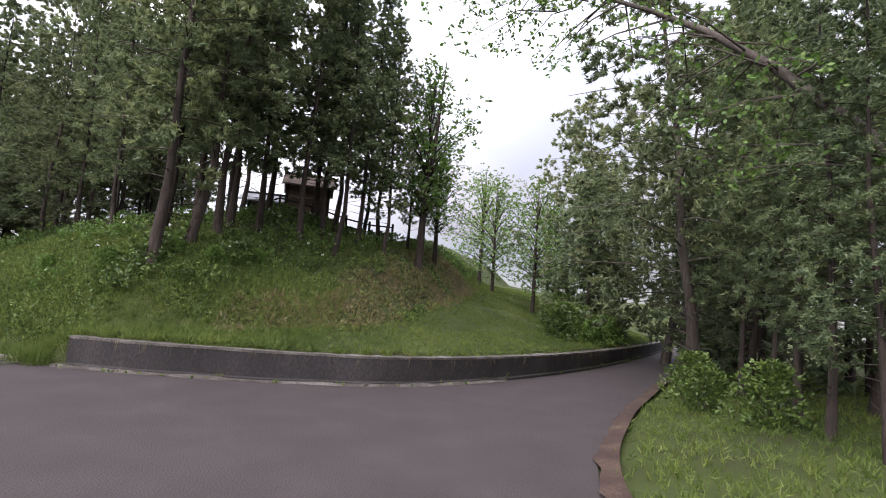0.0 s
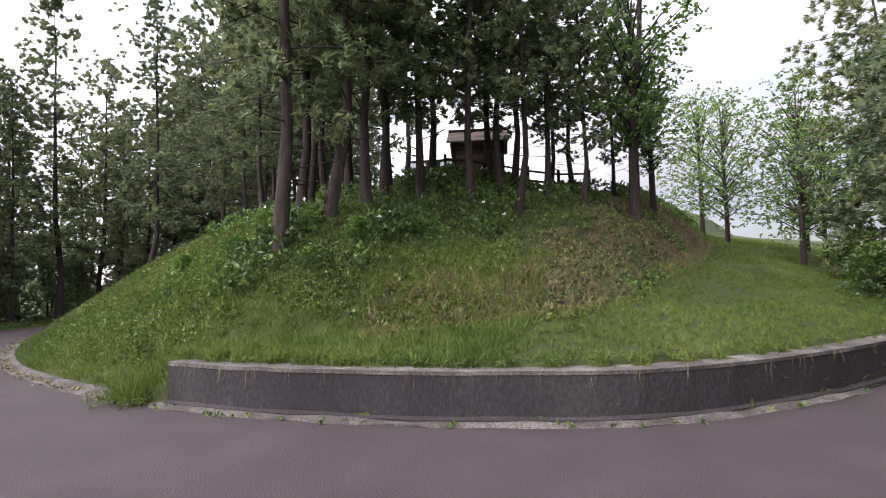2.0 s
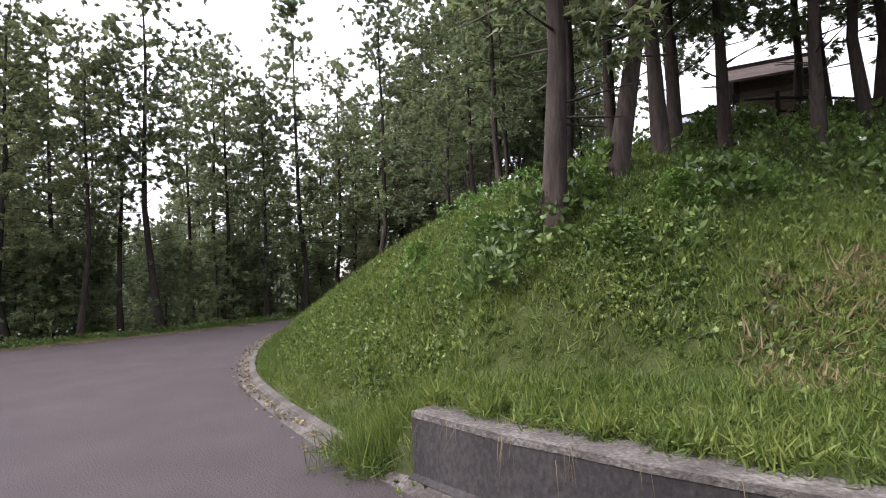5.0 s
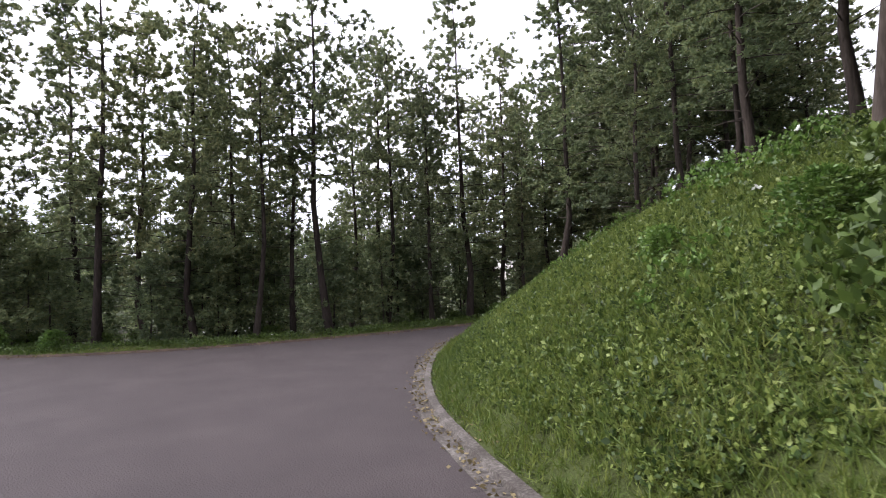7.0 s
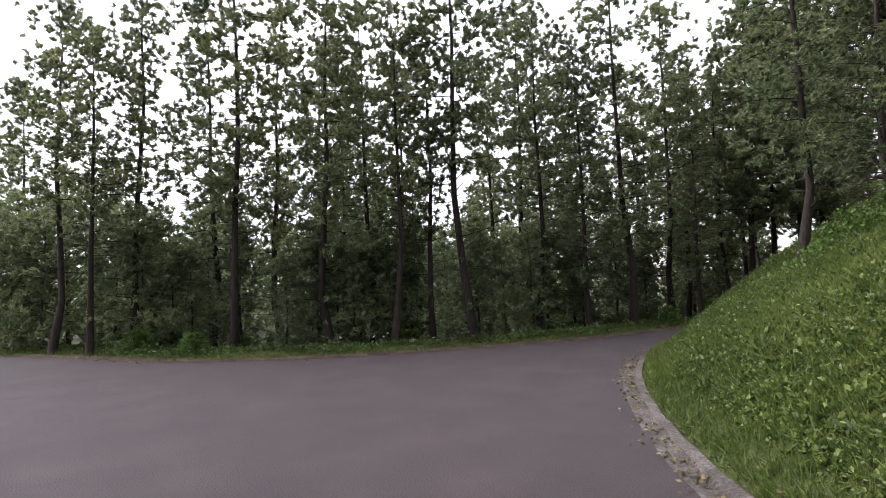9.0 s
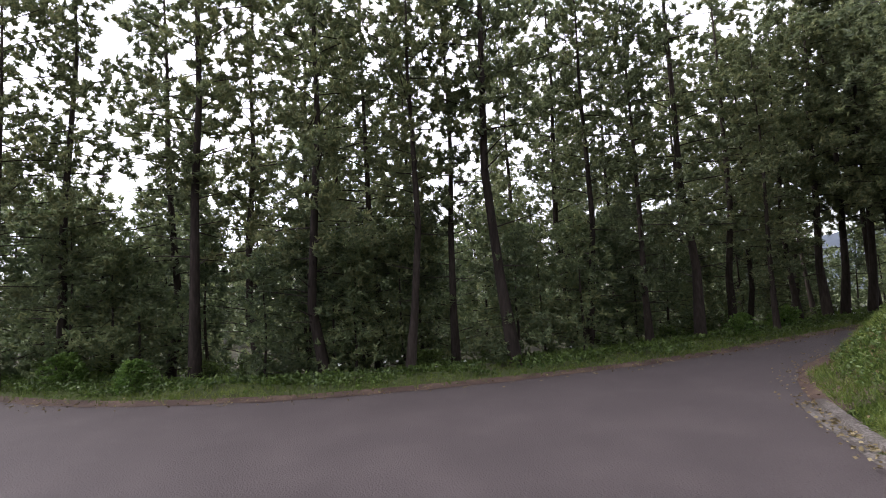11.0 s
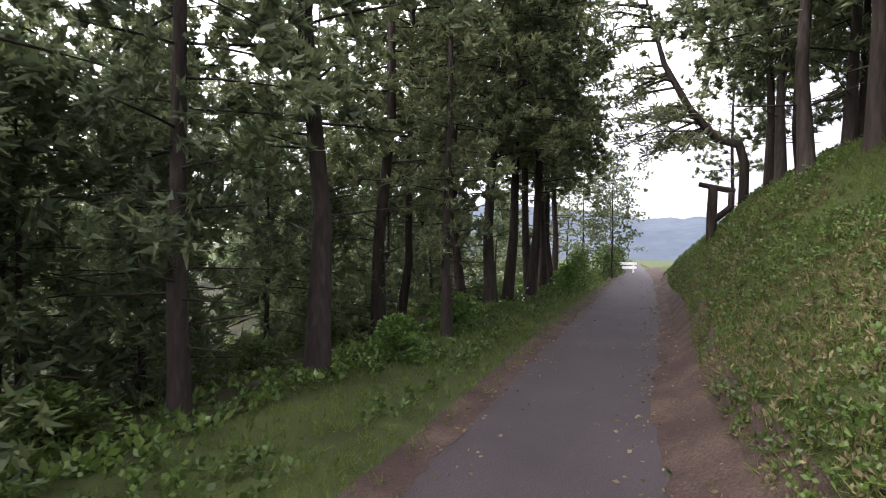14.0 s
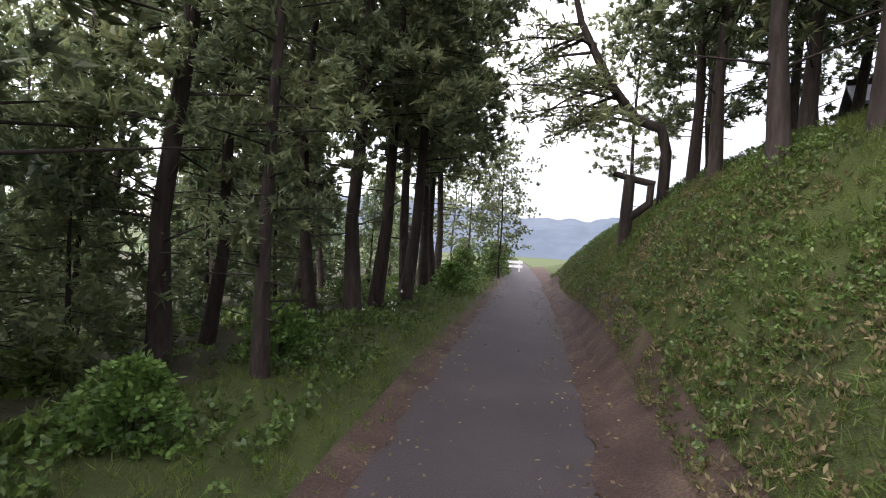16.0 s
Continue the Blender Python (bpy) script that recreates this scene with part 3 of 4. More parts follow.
WOOD = [(-24.9, 2.1, .95, .1), (-23.9, 3.2, .8, .3), (-24.6, 4.1, 1.0, .5), (-23.1, 6.7, 1.1, .7), (-22.1, 9.1, 1.0, .2), (-21.3, 10.6, .85, .4), (-20.8, 12.6, 1.15, .9), (-22.4, 12.0, .9, .62),
        (-23.0, 10.4, .95, .8), (-24.4, 8.0, 1.0, .15), (-21.7, 15.0, .9, .35), (-21.6, 16.7, .85, .55), (-21.7, 18.4, 1.2, .75), (-23.6, 16.0, 1.05, .95), (-23.1, 21.2, 1.1, .25), (-21.6, 21.0, .75, .45),
        (-23.4, 22.2, .85, .65), (-23.0, 23.9, .95, .85), (-23.0, 25.2, 1.05, .05), (-22.9, 25.9, 1.0, .33), (-22.8, 27.1, 1.0, .22), (-23.5, 28.6, 1.0, .44), (-23.7, 30.2, 1.05, .66), (-24.0, 31.6, 1.0, .88), (-24.6, 33.6, 1.0, .58),
        (-25.4, 19.0, 1.0, .11), (-26.4, 22.4, 1.0, .31), (-25.6, 24.6, 1.05, .51), (-26.2, 28.0, 1.1, .71), (-27.4, 31.0, 1.0, .91), (-28.6, 25.0, 1.0, .16), (-27.4, 16.0, 1.05, .36), (-26.8, 12.4, 1.0, .56), (-25.6, 6.0, 1.05, .76), (-27.0, 9.4, 1.1, .06)]
r2 = np.random.default_rng(5)
for x, y, s, turn in WOOD:
    plant(dense if y > 24.5 and x > -25 else pines, x, y, s * 1.0, turn, "tall dark pine with a bare brown trunk beside the road", GROUP_W, 0.1)
for k in range(34):
    u = r2.uniform(0, 1)
    p = left_line[int(20 + u * (len(left_line) - 60))]
    far = 5 + 26 * r2.uniform(0, 1) ** 0.8
    x, y = p[0] - far * 0.93, p[1] - far * 0.1 + r2.uniform(-4, 4)
    plant(pines, x, y, r2.uniform(0.8, 1.25), r2.uniform(0, 1), "tall dark pine with a bare brown trunk deep in the wood", GROUP_W, 0.1)
for k in range(48):
    u = r2.uniform(0, 1)
    p = left_line[int(22 + u * (len(left_line) - 70))]
    far = 2.6 + 22 * r2.uniform(0, 1) ** 1.2
    plant(young, p[0] - far, p[1] + r2.uniform(-1.5, 1.5), r2.uniform(0.5, 1.0), r2.uniform(0, 1), "dark bushy young conifer under the taller pines", "young conifers of the wood", 0.05)
for x, y, s, turn in [(-22.3, 9.3, .75, .1), (-22.4, 10.8, .8, .4), (-21.1, 12.9, .7, .7), (-23.2, 11.6, .95, .2), (-21.4, 14.7, .8, .5), (-22.3, 8, .65, .8), (-24.2, 9, 1.0, .3), (-22.4, 13.4, .9, .6), (-22.8, 16, .9, .9),
                      (-26.9, 0.4, 0.9, 0.28), (-26.2, 1.4, 1.0, 0.43), (-32.6, -1.6, 1.1, 0.58), (-28.7, -0.6, 1.2, 0.73), (-28.3, 1.5, 1.3, 0.88),
                      (-31.3, 9, 1.2, .15), (-32, 12, 1.3, .35), (-28.8, 14, 1.2, .55), (-32.4, 16, 1.4, .75), (-28.3, 11.2, 1.1, .95), (-33, 20, 1.4, .25), (-29.9, 17, 1.2, .45)]:
    plant(young, x, y, s, turn, "dark bushy young conifer under the taller pines", "young conifers of the wood", 0.05)
for x, y, s, turn in [(-22.7, 10.0, 0.81, .1), (-22.9, 11.4, 0.87, .4), (-21.9, 9.7, 0.68, .7), (-23.6, 9.0, 0.93, .2), (-25.5, 4.6, 0.99, .5), (-26.6, 3.2, 1.1, .8), (-25.2, 6.8, 0.99, .3), (-28.0, 5.2, 1.2, .6), (-24.2, 5.6, 0.74, .9), (-27.4, 0.6, 1.2, .15), (-29.5, 3.0, 1.3, .45),
                      (-22.6, 14.4, 0.81, .55), (-23.0, 15.9, 0.87, .75), (-22.6, 17.2, 0.74, .95), (-23.8, 19.4, 0.93, .25), (-24.2, 21.0, 0.93, .05), (-24.6, 23.4, 0.99, .35), (-24.0, 17.6, 0.99, .65), (-25.6, 20.8, 1.1, .85), (-25.4, 14.2, 1.1, .12), (-25.0, 10.6, 1.1, .42), (-25.4, 17.0, 1.1, .62)]:
    plant(young, x, y, s, turn, "dark bushy young conifer under the taller pines", "young conifers of the wood", 0.05)
for x, y, s, turn in [(5.7, 20.6, 1.5, .2), (6.4, 22.6, 1.8, .5), (7.6, 24.6, 2.0, .8), (10.2, 19.4, 1.9, .35), (11.0, 21.6, 2.2, .65), (9.3, 16.8, 1.6, .95), (8.4, 14.4, 1.4, .1), (9.4, 11.6, 1.7, .4), (8.8, 8.6, 1.6, .7), (12.4, 24.0, 2.2, .15), (10.8, 14.0, 2.0, .55)]:
    plant(young, x, y, s, turn, "dense dark conifer with boughs down to the ground", "dense conifers across the road", 0.05)
RIGHT_WOOD = [(4.9, 5.8, .5, .3), (5.3, 7.2, .55, .6), (5.8, 8.6, .55, .1), (6.2, 10.0, .6, .8), (6.6, 11.6, .6, .45), (7.2, 7.8, .8, .25), (7.0, 10.4, .75, .62), (7.6, 13.0, .8, .85), (9.0, 15.4, .9, .3), (8.2, 13.4, 1.0, .5), (9.8, 17.0, 1.1, .7), (7.4, 9.0, 1.0, .9), (10.5, 11.0, 1.1, .1), (12.5, 20.0, 1.1, .35), (14.0, 15.0, 1.1, .55), (9.5, 6.0, 1.1, .75), (13.0, 8.0, 1.2, .95), (15.5, 24.0, 1.1, .15), (8.0, 3.0, 1.1, .4)]
for x, y, s, turn in RIGHT_WOOD:
    plant(cedars if x < 10 else pines, x, y, s, turn, "dark conifer with a rough brown trunk at the road's edge", "conifers across the road", 0.1)
for x, y, s, turn in [(-14.6, 21.6, .8, .2), (-13.9, 24.6, .8, .6), (-15.0, 27.6, .75, .9), (-14.6, 31.2, .7, .4)]:
    plant(cedars, x, y, s, turn, "dark dense conifer behind the pines of the bank", "conifers behind the bank", 0.1)
for k in range(24):
    plant(young, r2.uniform(-36, -27.5), r2.uniform(23, 44), r2.uniform(0.7, 1.2), r2.uniform(0, 1), "dark bushy young conifer under the taller pines", "young conifers of the wood", 0.05)
retire(cedars + pines + dense + young)

# the woods further down the slope, seen between the trunks
rf = np.random.default_rng(77)
fw_v, fw_f = [], []
for k in range(110):
    p = left_line[int(rf.uniform(6, len(left_line) - 45))]
    far = rf.uniform(30, 46)
    x, y = p[0] - far, p[1] + rf.uniform(-6, 4)
    z, tall = height(x, y), rf.uniform(5, 8.5)
    n = 70
    s = rf.uniform(0.03, 1, n) ** 0.8
    a, rad = rf.uniform(0, 6.28, n), (1.7 * (1 - s) ** 0.7 + 0.15) * rf.uniform(0.4, 1.1, n)
    fw_v.append(np.stack([x + np.cos(a) * rad, y + np.sin(a) * rad, z + s * tall], 1))
fw_c = np.concatenate(fw_v)
v, f = blades(fw_c, np.tile([0.0, 0, 0.2], (len(fw_c), 1)), 0.55, 0.26, 6, 0.9, rf, 0.2, True)
tagged(new("far_wood", mesh_of("far_wood", v, f.tolist(), M_PINE)), "dark conifer wood further down the slope", "woods", kind="stuff")

# distant wooded hill beyond the end of the road, its air haze painted into the colour
hx = np.linspace(-1, 1, 90)
hv, hf = [], []
for i, u in enumerate(hx):
    a = radians(18) + u * radians(24)
    top = 52 + 30 * noise.noise(Vector((u * 1.3, 0.2, 0))) + 12 * noise.noise(Vector((u * 11, 2, 0))) + 2.5 * noise.noise(Vector((u * 60, 2, 0)))
    top *= 1 - 0.9 * u ** 6
    for d, z in ((620, -20), (760, top * 0.45), (900, top), (1100, top * 0.9), (1300, -20)):
        hv.append((-math.sin(a) * d, math.cos(a) * d, z))
hf = [(i * 5 + j, (i + 1) * 5 + j, (i + 1) * 5 + j + 1, i * 5 + j + 1) for i in range(len(hx) - 1) for j in range(4)]
tagged(new("far_hill", mesh_of("far_hill", hv, hf, M_HILL, True)), "wooded hill under low cloud, tinted blue-grey for distance haze", "hill", kind="structure")


# ---- plants on the ground ----
def heights(q):
    return np.concatenate([terrain(q[k:k + 4000, 0], q[k:k + 4000, 1]) for k in range(0, len(q), 4000)])


def dist(q, line):
    return np.concatenate([line_distance(q[k:k + 4000], line) for k in range(0, len(q), 4000)])


def patchy(q, scale, seed):
    return np.array([noise.noise(Vector((a * scale, b * scale, seed))) for a, b in q])


def cover(name, q, length, width, count, spread, mat, label, category, r, up=1.0, lift=0.0, flat=0.0):
    """Leaves or blades that stand on the ground at the places q: one mass."""
    c = np.stack([q[:, 0], q[:, 1], heights(q) + lift * r.uniform(0.2, 1.8, len(q))], 1)
    v, f = blades(c, np.tile([0.0, 0.0, up], (len(c), 1)), length, width, count, spread, r, flat, width < 0.016)
    return tagged(new(name, mesh_of(name, v, f.tolist(), mat)), label, category, kind="stuff")


r3 = np.random.default_rng(9)


def sample(n, x0, x1, y0, y1):
    return np.stack([r3.uniform(x0, x1, n), r3.uniform(y0, y1, n)], 1)


q = sample(90000, -24, 8, 8.5, 34)
d_foot, e_toe = dist(q, foot_line), dist(q, toe_line)
bank = (d_foot > 0.3) & (d_foot < 11) & (q[:, 0] > -15.4)
q, d_foot, e_toe = q[bank], d_foot[bank], e_toe[bank]
n1, n2 = patchy(q, 0.55, 1.0), patchy(q, 0.9, 4.0)
bare_bank = (q[:, 0] > -4.0 + n2) & (q[:, 1] < 24) & (e_toe > -0.3 + 0.4 * n2) & (e_toe < 1.5 + 1.0 * n1)
lawn_part = (e_toe < -0.2)
weedy = (e_toe > 0.15) & ~bare_bank & ((n1 > -0.3) | (d_foot > 1.6))
cover("weeds", q[weedy][:20000], 0.066, 0.038, 6, 0.9, M_WEED, "leafy green weeds and creepers covering the mound", "weeds", r3, 0.7, 0.04)
tall_weedy = (q[:, 0] > -7.5) & (e_toe > 0.4) & ~bare_bank & (n2 > 0.16)
cover("tall_weeds", q[tall_weedy][:4600], 0.1, 0.055, 7, 0.8, M_SHRUB, "darker tall broad-leaved weeds in patches on the mound", "weeds", r3, 0.8, 0.22)
bright = (e_toe > 0.3) & (n1 > 0.2) & ~bare_bank
cover("bright_weeds", q[bright][:3600], 0.07, 0.042, 6, 0.8, M_BROAD, "pale green broad-leaved weeds on the mound", "weeds", r3, 0.8, 0.18)
up_there = (e_toe > 1.6) & (e_toe < 5) & (q[:, 0] > -8) & (n2 > 0.12)
cover("pale_flowers", q[up_there][:70], 0.05, 0.03, 8, 1.0, M_PETAL, "whitish flower heads among the weeds of the mound", "flowers", r3, 0.5, 0.25)
dry = bare_bank & (n2 > -0.3)
cover("dry_grass", q[dry][:9000], 0.15, 0.014, 8, 0.7, M_DRY, "brown dry grass on the bare bank of the mound", "grass", r3, 0.8)
mixed = bare_bank & (n1 > -0.15)
cover("bank_weeds", q[mixed][:2600], 0.075, 0.042, 6, 0.9, M_WEED, "thin green weeds among the dry grass of the bank", "weeds", r3, 0.7)
grassy = (e_toe > -0.3) & (e_toe < 3.5) & ~bare_bank
cover("mound_grass", q[grassy][:16000], 0.16, 0.009, 7, 0.55, M_GRASS, "long green grass at the foot of the mound", "grass", r3)
q = sample(90000, -9, 12, 8.6, 40)
d_foot, e_toe = dist(q, foot_line), dist(q, toe_line)
lawn = (d_foot > 0.28) & (e_toe < np.where(q[:, 0] > -4.8, 0.0, 0.3)) & (d_foot < 11)
cover("lawn_grass", q[lawn][:26000], 0.075, 0.011, 7, 0.6, M_GRASS, "short mown bright green lawn behind the wall", "grass", r3)
# grass that overhangs the wall's top edge and its end
along = foot_line[(foot_line[:, 0] > -6.25) & (foot_line[:, 0] < 9)]
pick = r3.integers(0, len(along), 2000)
fringe = along[pick] + r3.normal(0, 0.06, (2000, 2)) + np.array([0.04, 0.24])
cover("wall_fringe_grass", fringe, 0.13, 0.014, 5, 0.8, M_GRASS, "straggling grass creeping over the wall's top", "grass", r3, 0.6)
tuft = np.array([-6.5, 8.95]) + r3.normal(0, 0.16, (260, 2))
cover("end_tuft_grass", tuft, 0.28, 0.008, 8, 0.5, M_GRASS, "long grass tuft hanging at the wall's end", "grass", r3, 0.8, 0.05)
# the flank of the mound round which the road bends: dense low growth
q = sample(110000, -16.5, -2.2, 8.8, 17)
d_foot = dist(q, foot_line)
flank = (d_foot > 0.1) & (d_foot < 4.2)
q, d_foot = q[flank], d_foot[flank]
cover("flank_weeds", q[(patchy(q, 0.8, 11.0) > -0.35) & (d_foot > np.where(q[:, 0] > -6.3, 1.3, 0.4)) & (q[:, 0] < -4.5)][:24000], 0.04, 0.026, 6, 0.9, M_WEED, "low dense green weeds on the flank of the mound", "weeds", r3, 0.7, 0.03)
cover("flank_grass", q[::-1][:30000], 0.11, 0.011, 5, 0.7, M_GRASS, "green grass on the flank of the mound", "grass", r3, 0.9)
# bank beside the lane: brownish weeds near the road, greener above
q = sample(80000, -26, -13, 11, 38)
d_foot = dist(q, foot_line)
side = (d_foot > 0.38) & (d_foot < 3.2)
q, d_foot = q[side], d_foot[side]
low = (d_foot < 1.9) & (q[:, 1] > 14)
cover("lane_bank_weeds", q[low & (patchy(q, 1.1, 2.0) > -0.2)][:13000], 0.05, 0.018, 6, 0.9, M_DRY, "brown withered weeds on the bank beside the lane", "weeds", r3, 0.6, 0.03)
cover("lane_bank_grass", q[patchy(q, 0.7, 8.0) > -0.3][:24000], 0.12, 0.007, 7, 0.7, M_GRASS, "grass on the steep bank beside the lane", "grass", r3, 0.8)
cover("lane_bank_leaves", q[patchy(q, 0.9, 9.0) > -0.05][:13000], 0.042, 0.024, 6, 0.9, M_SHRUB, "green creepers on the steep bank beside the lane", "weeds", r3, 0.6, 0.09)
# verge on the wood's side
q = sample(52000, -30, -15, -2, 42)
d_left = -dist(q, left_line)
verge = (d_left > 0.05) & (d_left < 2.4)
qv, dv = q[verge], d_left[verge]
cover("verge_grass", qv[:22000], 0.09, 0.008, 7, 0.6, M_GRASS, "short grass verge between the road and the wood", "grass", r3)
cover("verge_weeds", qv[(patchy(qv, 0.8, 3.0) > -0.12) & (dv > 0.55)][:4500], 0.06, 0.038, 6, 0.9, M_SHRUB, "low leafy weeds on the verge by the wood", "weeds", r3, 0.6, 0.07)
flowers = qv[(dv > 1.2) & (dv < 2.2) & (patchy(qv, 0.5, 5.0) > 0.25)][:26]
cover("white_flowers", flowers, 0.035, 0.02, 9, 1.0, M_PETAL, "small white wild flowers on the verge by the wood", "flowers", r3, 0.4, 0.2)
inner = (d_left > 1.7) & (d_left < 6.5)
qi = q[inner]
cover("wood_floor_weeds", qi[patchy(qi, 0.6, 7.0) > -0.1][:7000], 0.11, 0.055, 6, 0.9, M_SHRUB, "dark undergrowth on the floor of the wood", "undergrowth", r3, 0.7, 0.05)
# right-hand verge at the start
q = sample(22000, 0.5, 14, -3, 24)
dr = dist(q, right_line)
qr = q[(dr > 0.3 + 0.35 * r3.uniform(-1, 1, len(dr))) & (dr < 5)]
cover("right_verge_grass", qr[:7000], 0.11, 0.014, 6, 0.6, M_GRASS, "grass verge under the conifers", "grass", r3)
# dry strands that hang over the wall's face, and weeds at its base
wl_pick = along[r3.integers(0, len(along), 150)]
strand_c = np.stack([wl_pick[:, 0], wl_pick[:, 1] - 0.02, np.full(150, 0.5)], 1)
v, f = blades(strand_c, np.tile([0.0, -0.25, -1.0], (150, 1)), 0.2, 0.005, 2, 0.15, r3, 0.0, True)
tagged(new("hanging_strands", mesh_of("hanging_strands", v, f.tolist(), M_DRY)), "dry pale strands hanging over the wall's face", "dead vines", kind="stuff")
wb = footing_line[r3.integers(0, len(footing_line), 40)] + np.stack([r3.normal(0, 0.1, 40), -r3.uniform(0.05, 0.22, 40)], 1)
c = np.stack([wb[:, 0], wb[:, 1], np.full(40, 0.01)], 1)
v, f = blades(c, np.tile([0.0, 0, 0.8], (40, 1)), 0.05, 0.024, 6, 0.8, r3)
tagged(new("footing_weeds", mesh_of("footing_weeds", v, f.tolist(), M_WEED)), "small weeds sprouting along the wall's base", "weeds", kind="stuff")
# fallen leaves in the gutter
kq = kerbed[r3.integers(0, len(kerbed), 700)] + r3.normal(0, 0.09, (700, 2)) - np.array([0.0, 0.1])
c = np.stack([kq[:, 0], kq[:, 1], np.full(len(kq), 0.025)], 1)
v, f = blades(c, np.tile([0.0, 0, 0.05], (len(c), 1)), 0.05, 0.03, 1, 1.0, r3, 0.9)
tagged(new("leaf_litter", mesh_of("leaf_litter", v, f.tolist(), M_DRY)), "dry brown fallen leaves in the gutter", "leaves", kind="stuff")

# litter along the lane's edges
ll = fine_left[(fine_left[:, 1] > 1) & (fine_left[:, 1] < 36)]
lf = fine_foot[(fine_foot[:, 0] < -9) & (fine_foot[:, 1] < 36)]
pts = np.concatenate([ll[r3.integers(0, len(ll), 900)] + np.stack([r3.normal(0.1, 0.22, 900), r3.normal(0, 0.1, 900)], 1), lf[r3.integers(0, len(lf), 1300)] - np.stack([r3.normal(0.0, 0.24, 1300), r3.normal(0, 0.1, 1300)], 1)])
c = np.c_[pts, np.maximum(heights(pts), 0) + 0.03]
v, f = blades(c, np.tile([0.0, 0, 0.05], (len(c), 1)), 0.045, 0.024, 1, 1.0, r3, 0.9)
tagged(new("road_edge_litter", mesh_of("road_edge_litter", v, f.tolist(), M_DRY)), "dry leaves and bits of bark along the road's edges", "leaves", kind="stuff")

# bushes
bushes = [shrub("roadside_shrub", 1.2, 0.8, 400, 0.115, M_SHRUB, np.random.default_rng(s), "") for s in (41, 42, 43)]
pale = [shrub("pale_shrub", 0.9, 0.7, 560, 0.1, M_BROAD, np.random.default_rng(s), "") for s in (44, 45)]
for x, y, s, turn in [(-23.3, 5.2, .8, .1), (-24.9, 3.6, .9, .3), (-22.4, 6.9, .8, .5), (-22, 9.6, .9, .7), (-21.1, 11.2, .8, .2), (-21, 15.8, .9, .4), (-22.6, 20.2, .9, .6), (-23.4, 22, 1.0, .8),
                      (-23.4, 27, .9, .15), (-22, 18.4, .8, .35), (-22.6, 24, .9, .55), (-24.5, 28.8, 1.0, .75), (-22.2, 13.4, 1.0, .95), (-24.5, 18.6, 1.1, .05), (-22.9, 7.8, 1.0, .25)]:
    plant(bushes, x - 0.8, y, s * 0.85, turn, "dark leafy shrub at the edge of the wood", "roadside shrubs", 0.05, 0.6)
for x, y, s, turn in [(-23.7, 4.4, .7, .1), (-22.1, 5.8, .6, .6), (-21.3, 19.4, .6, .3), (-21.8, 21.6, .7, .8), (-22.8, 30, .9, .4), (-7, 11.2, .5, .2), (-5.0, 11.6, .4, .7), (-4.6, 13.0, .45, .9), (-5.8, 11.4, .4, .15), (-8.6, 11.6, .4, .45)]:
    plant(pale, x, y, s, turn, "pale green leafy shrub beside the grass", "pale shrubs", 0.05)
for x, y, s, turn in [(-5.2, 10.7, .4, .2), (-6.8, 11.2, .45, .35)]:
    plant(bushes, x, y, s, turn, "low dark leafy shrub among the weeds of the mound", "mound shrubs", 0.06, 0.7)
for x, y, s, turn in [(3.9, 17.6, .9, .2), (4.4, 18.8, 1.0, .5), (5.2, 19.4, 1.0, .8), (4.8, 21.2, 1.2, .35), (6.4, 21.6, 1.2, .6), (4.7, 9.4, .7, .1), (5.0, 8.0, .8, .45), (5.4, 11.2, .8, .7)]:
    plant(bushes, x, y, s, turn, "dark green shrub on the lawn under the firs", "lawn shrubs", 0.05)
for x, y, s, turn in [(5.3, 18.4, .9, .3), (6.2, 20.0, 1.1, .7)]:
    plant(pale, x, y, s, turn, "bright green leafy bush beside the lane", "bright bushes", 0.05)
for x, y, s, turn in [(-23.6, 37.4, .9, .2), (-24, 39.4, 1.0, .5), (-24.8, 43.5, 1.1, .8), (-25.8, 45.5, 1.2, .3), (-23.7, 33.6, .9, .6), (-27.6, 46, 1.3, .1)]:
    plant(bushes, x, y, s, turn, "leafy shrub beside the end of the lane", "shrubs at the lane's end", 0.05)
retire(bushes + pale)

# lawn trees and the trees across the road at the start
saplings = [broadleaf("lawn_tree", 5.2, 0.07, 2.1, 46, 0.1, M_BROAD, M_BARK, np.random.default_rng(s), 0.2) for s in (51, 52)]
for x, y, s, turn in [(4.0, 23.0, 1.1, .1), (5.6, 26.4, 1.0, .4), (2.6, 27.0, 1.1, .7), (6.0, 30.0, 1.2, .2), (2.2, 31.0, 1.3, .8)]:
    plant(saplings, x, y, s, turn, "slender broadleaved tree with light green leaves on the lawn", "lawn trees", 0.05)
retire(saplings)
mound_tree = [broadleaf("mound_broadleaf_tree", 6.5, 0.1, 1.3, 40, 0.12, M_BROAD, M_BARK, np.random.default_rng(55), 0.3)]
for x, y, s, turn in [(-0.8, 17.6, 1.1, .1), (-0.3, 19.6, .75, .5)]:
    plant(mound_tree, x, y, s, turn, "yellow-green broadleaved tree among the cedars of the mound", "broadleaved trees on the mound", 0.05)
retire(mound_tree)

firs = [conifer("fir_tree", 12.0, 0.15, 0.16, 3.7, 56, 24, 0.17, M_PINE, M_BARK_PALE, np.random.default_rng(s), "cone", 0.32, -0.09, 24, 16) for s in (61, 62)]
for x, y, s, turn in [(6.3, 13.2, 1.0, 0.0), (8.2, 17.6, 0.95, .6), (8.4, 19.6, 1.0, .35), (7.0, 22.4, 0.9, .8)]:
    plant(firs, x, y, s, turn, "spreading fir with a rough pale trunk at the road's edge", "firs", 0.1)
retire(firs)


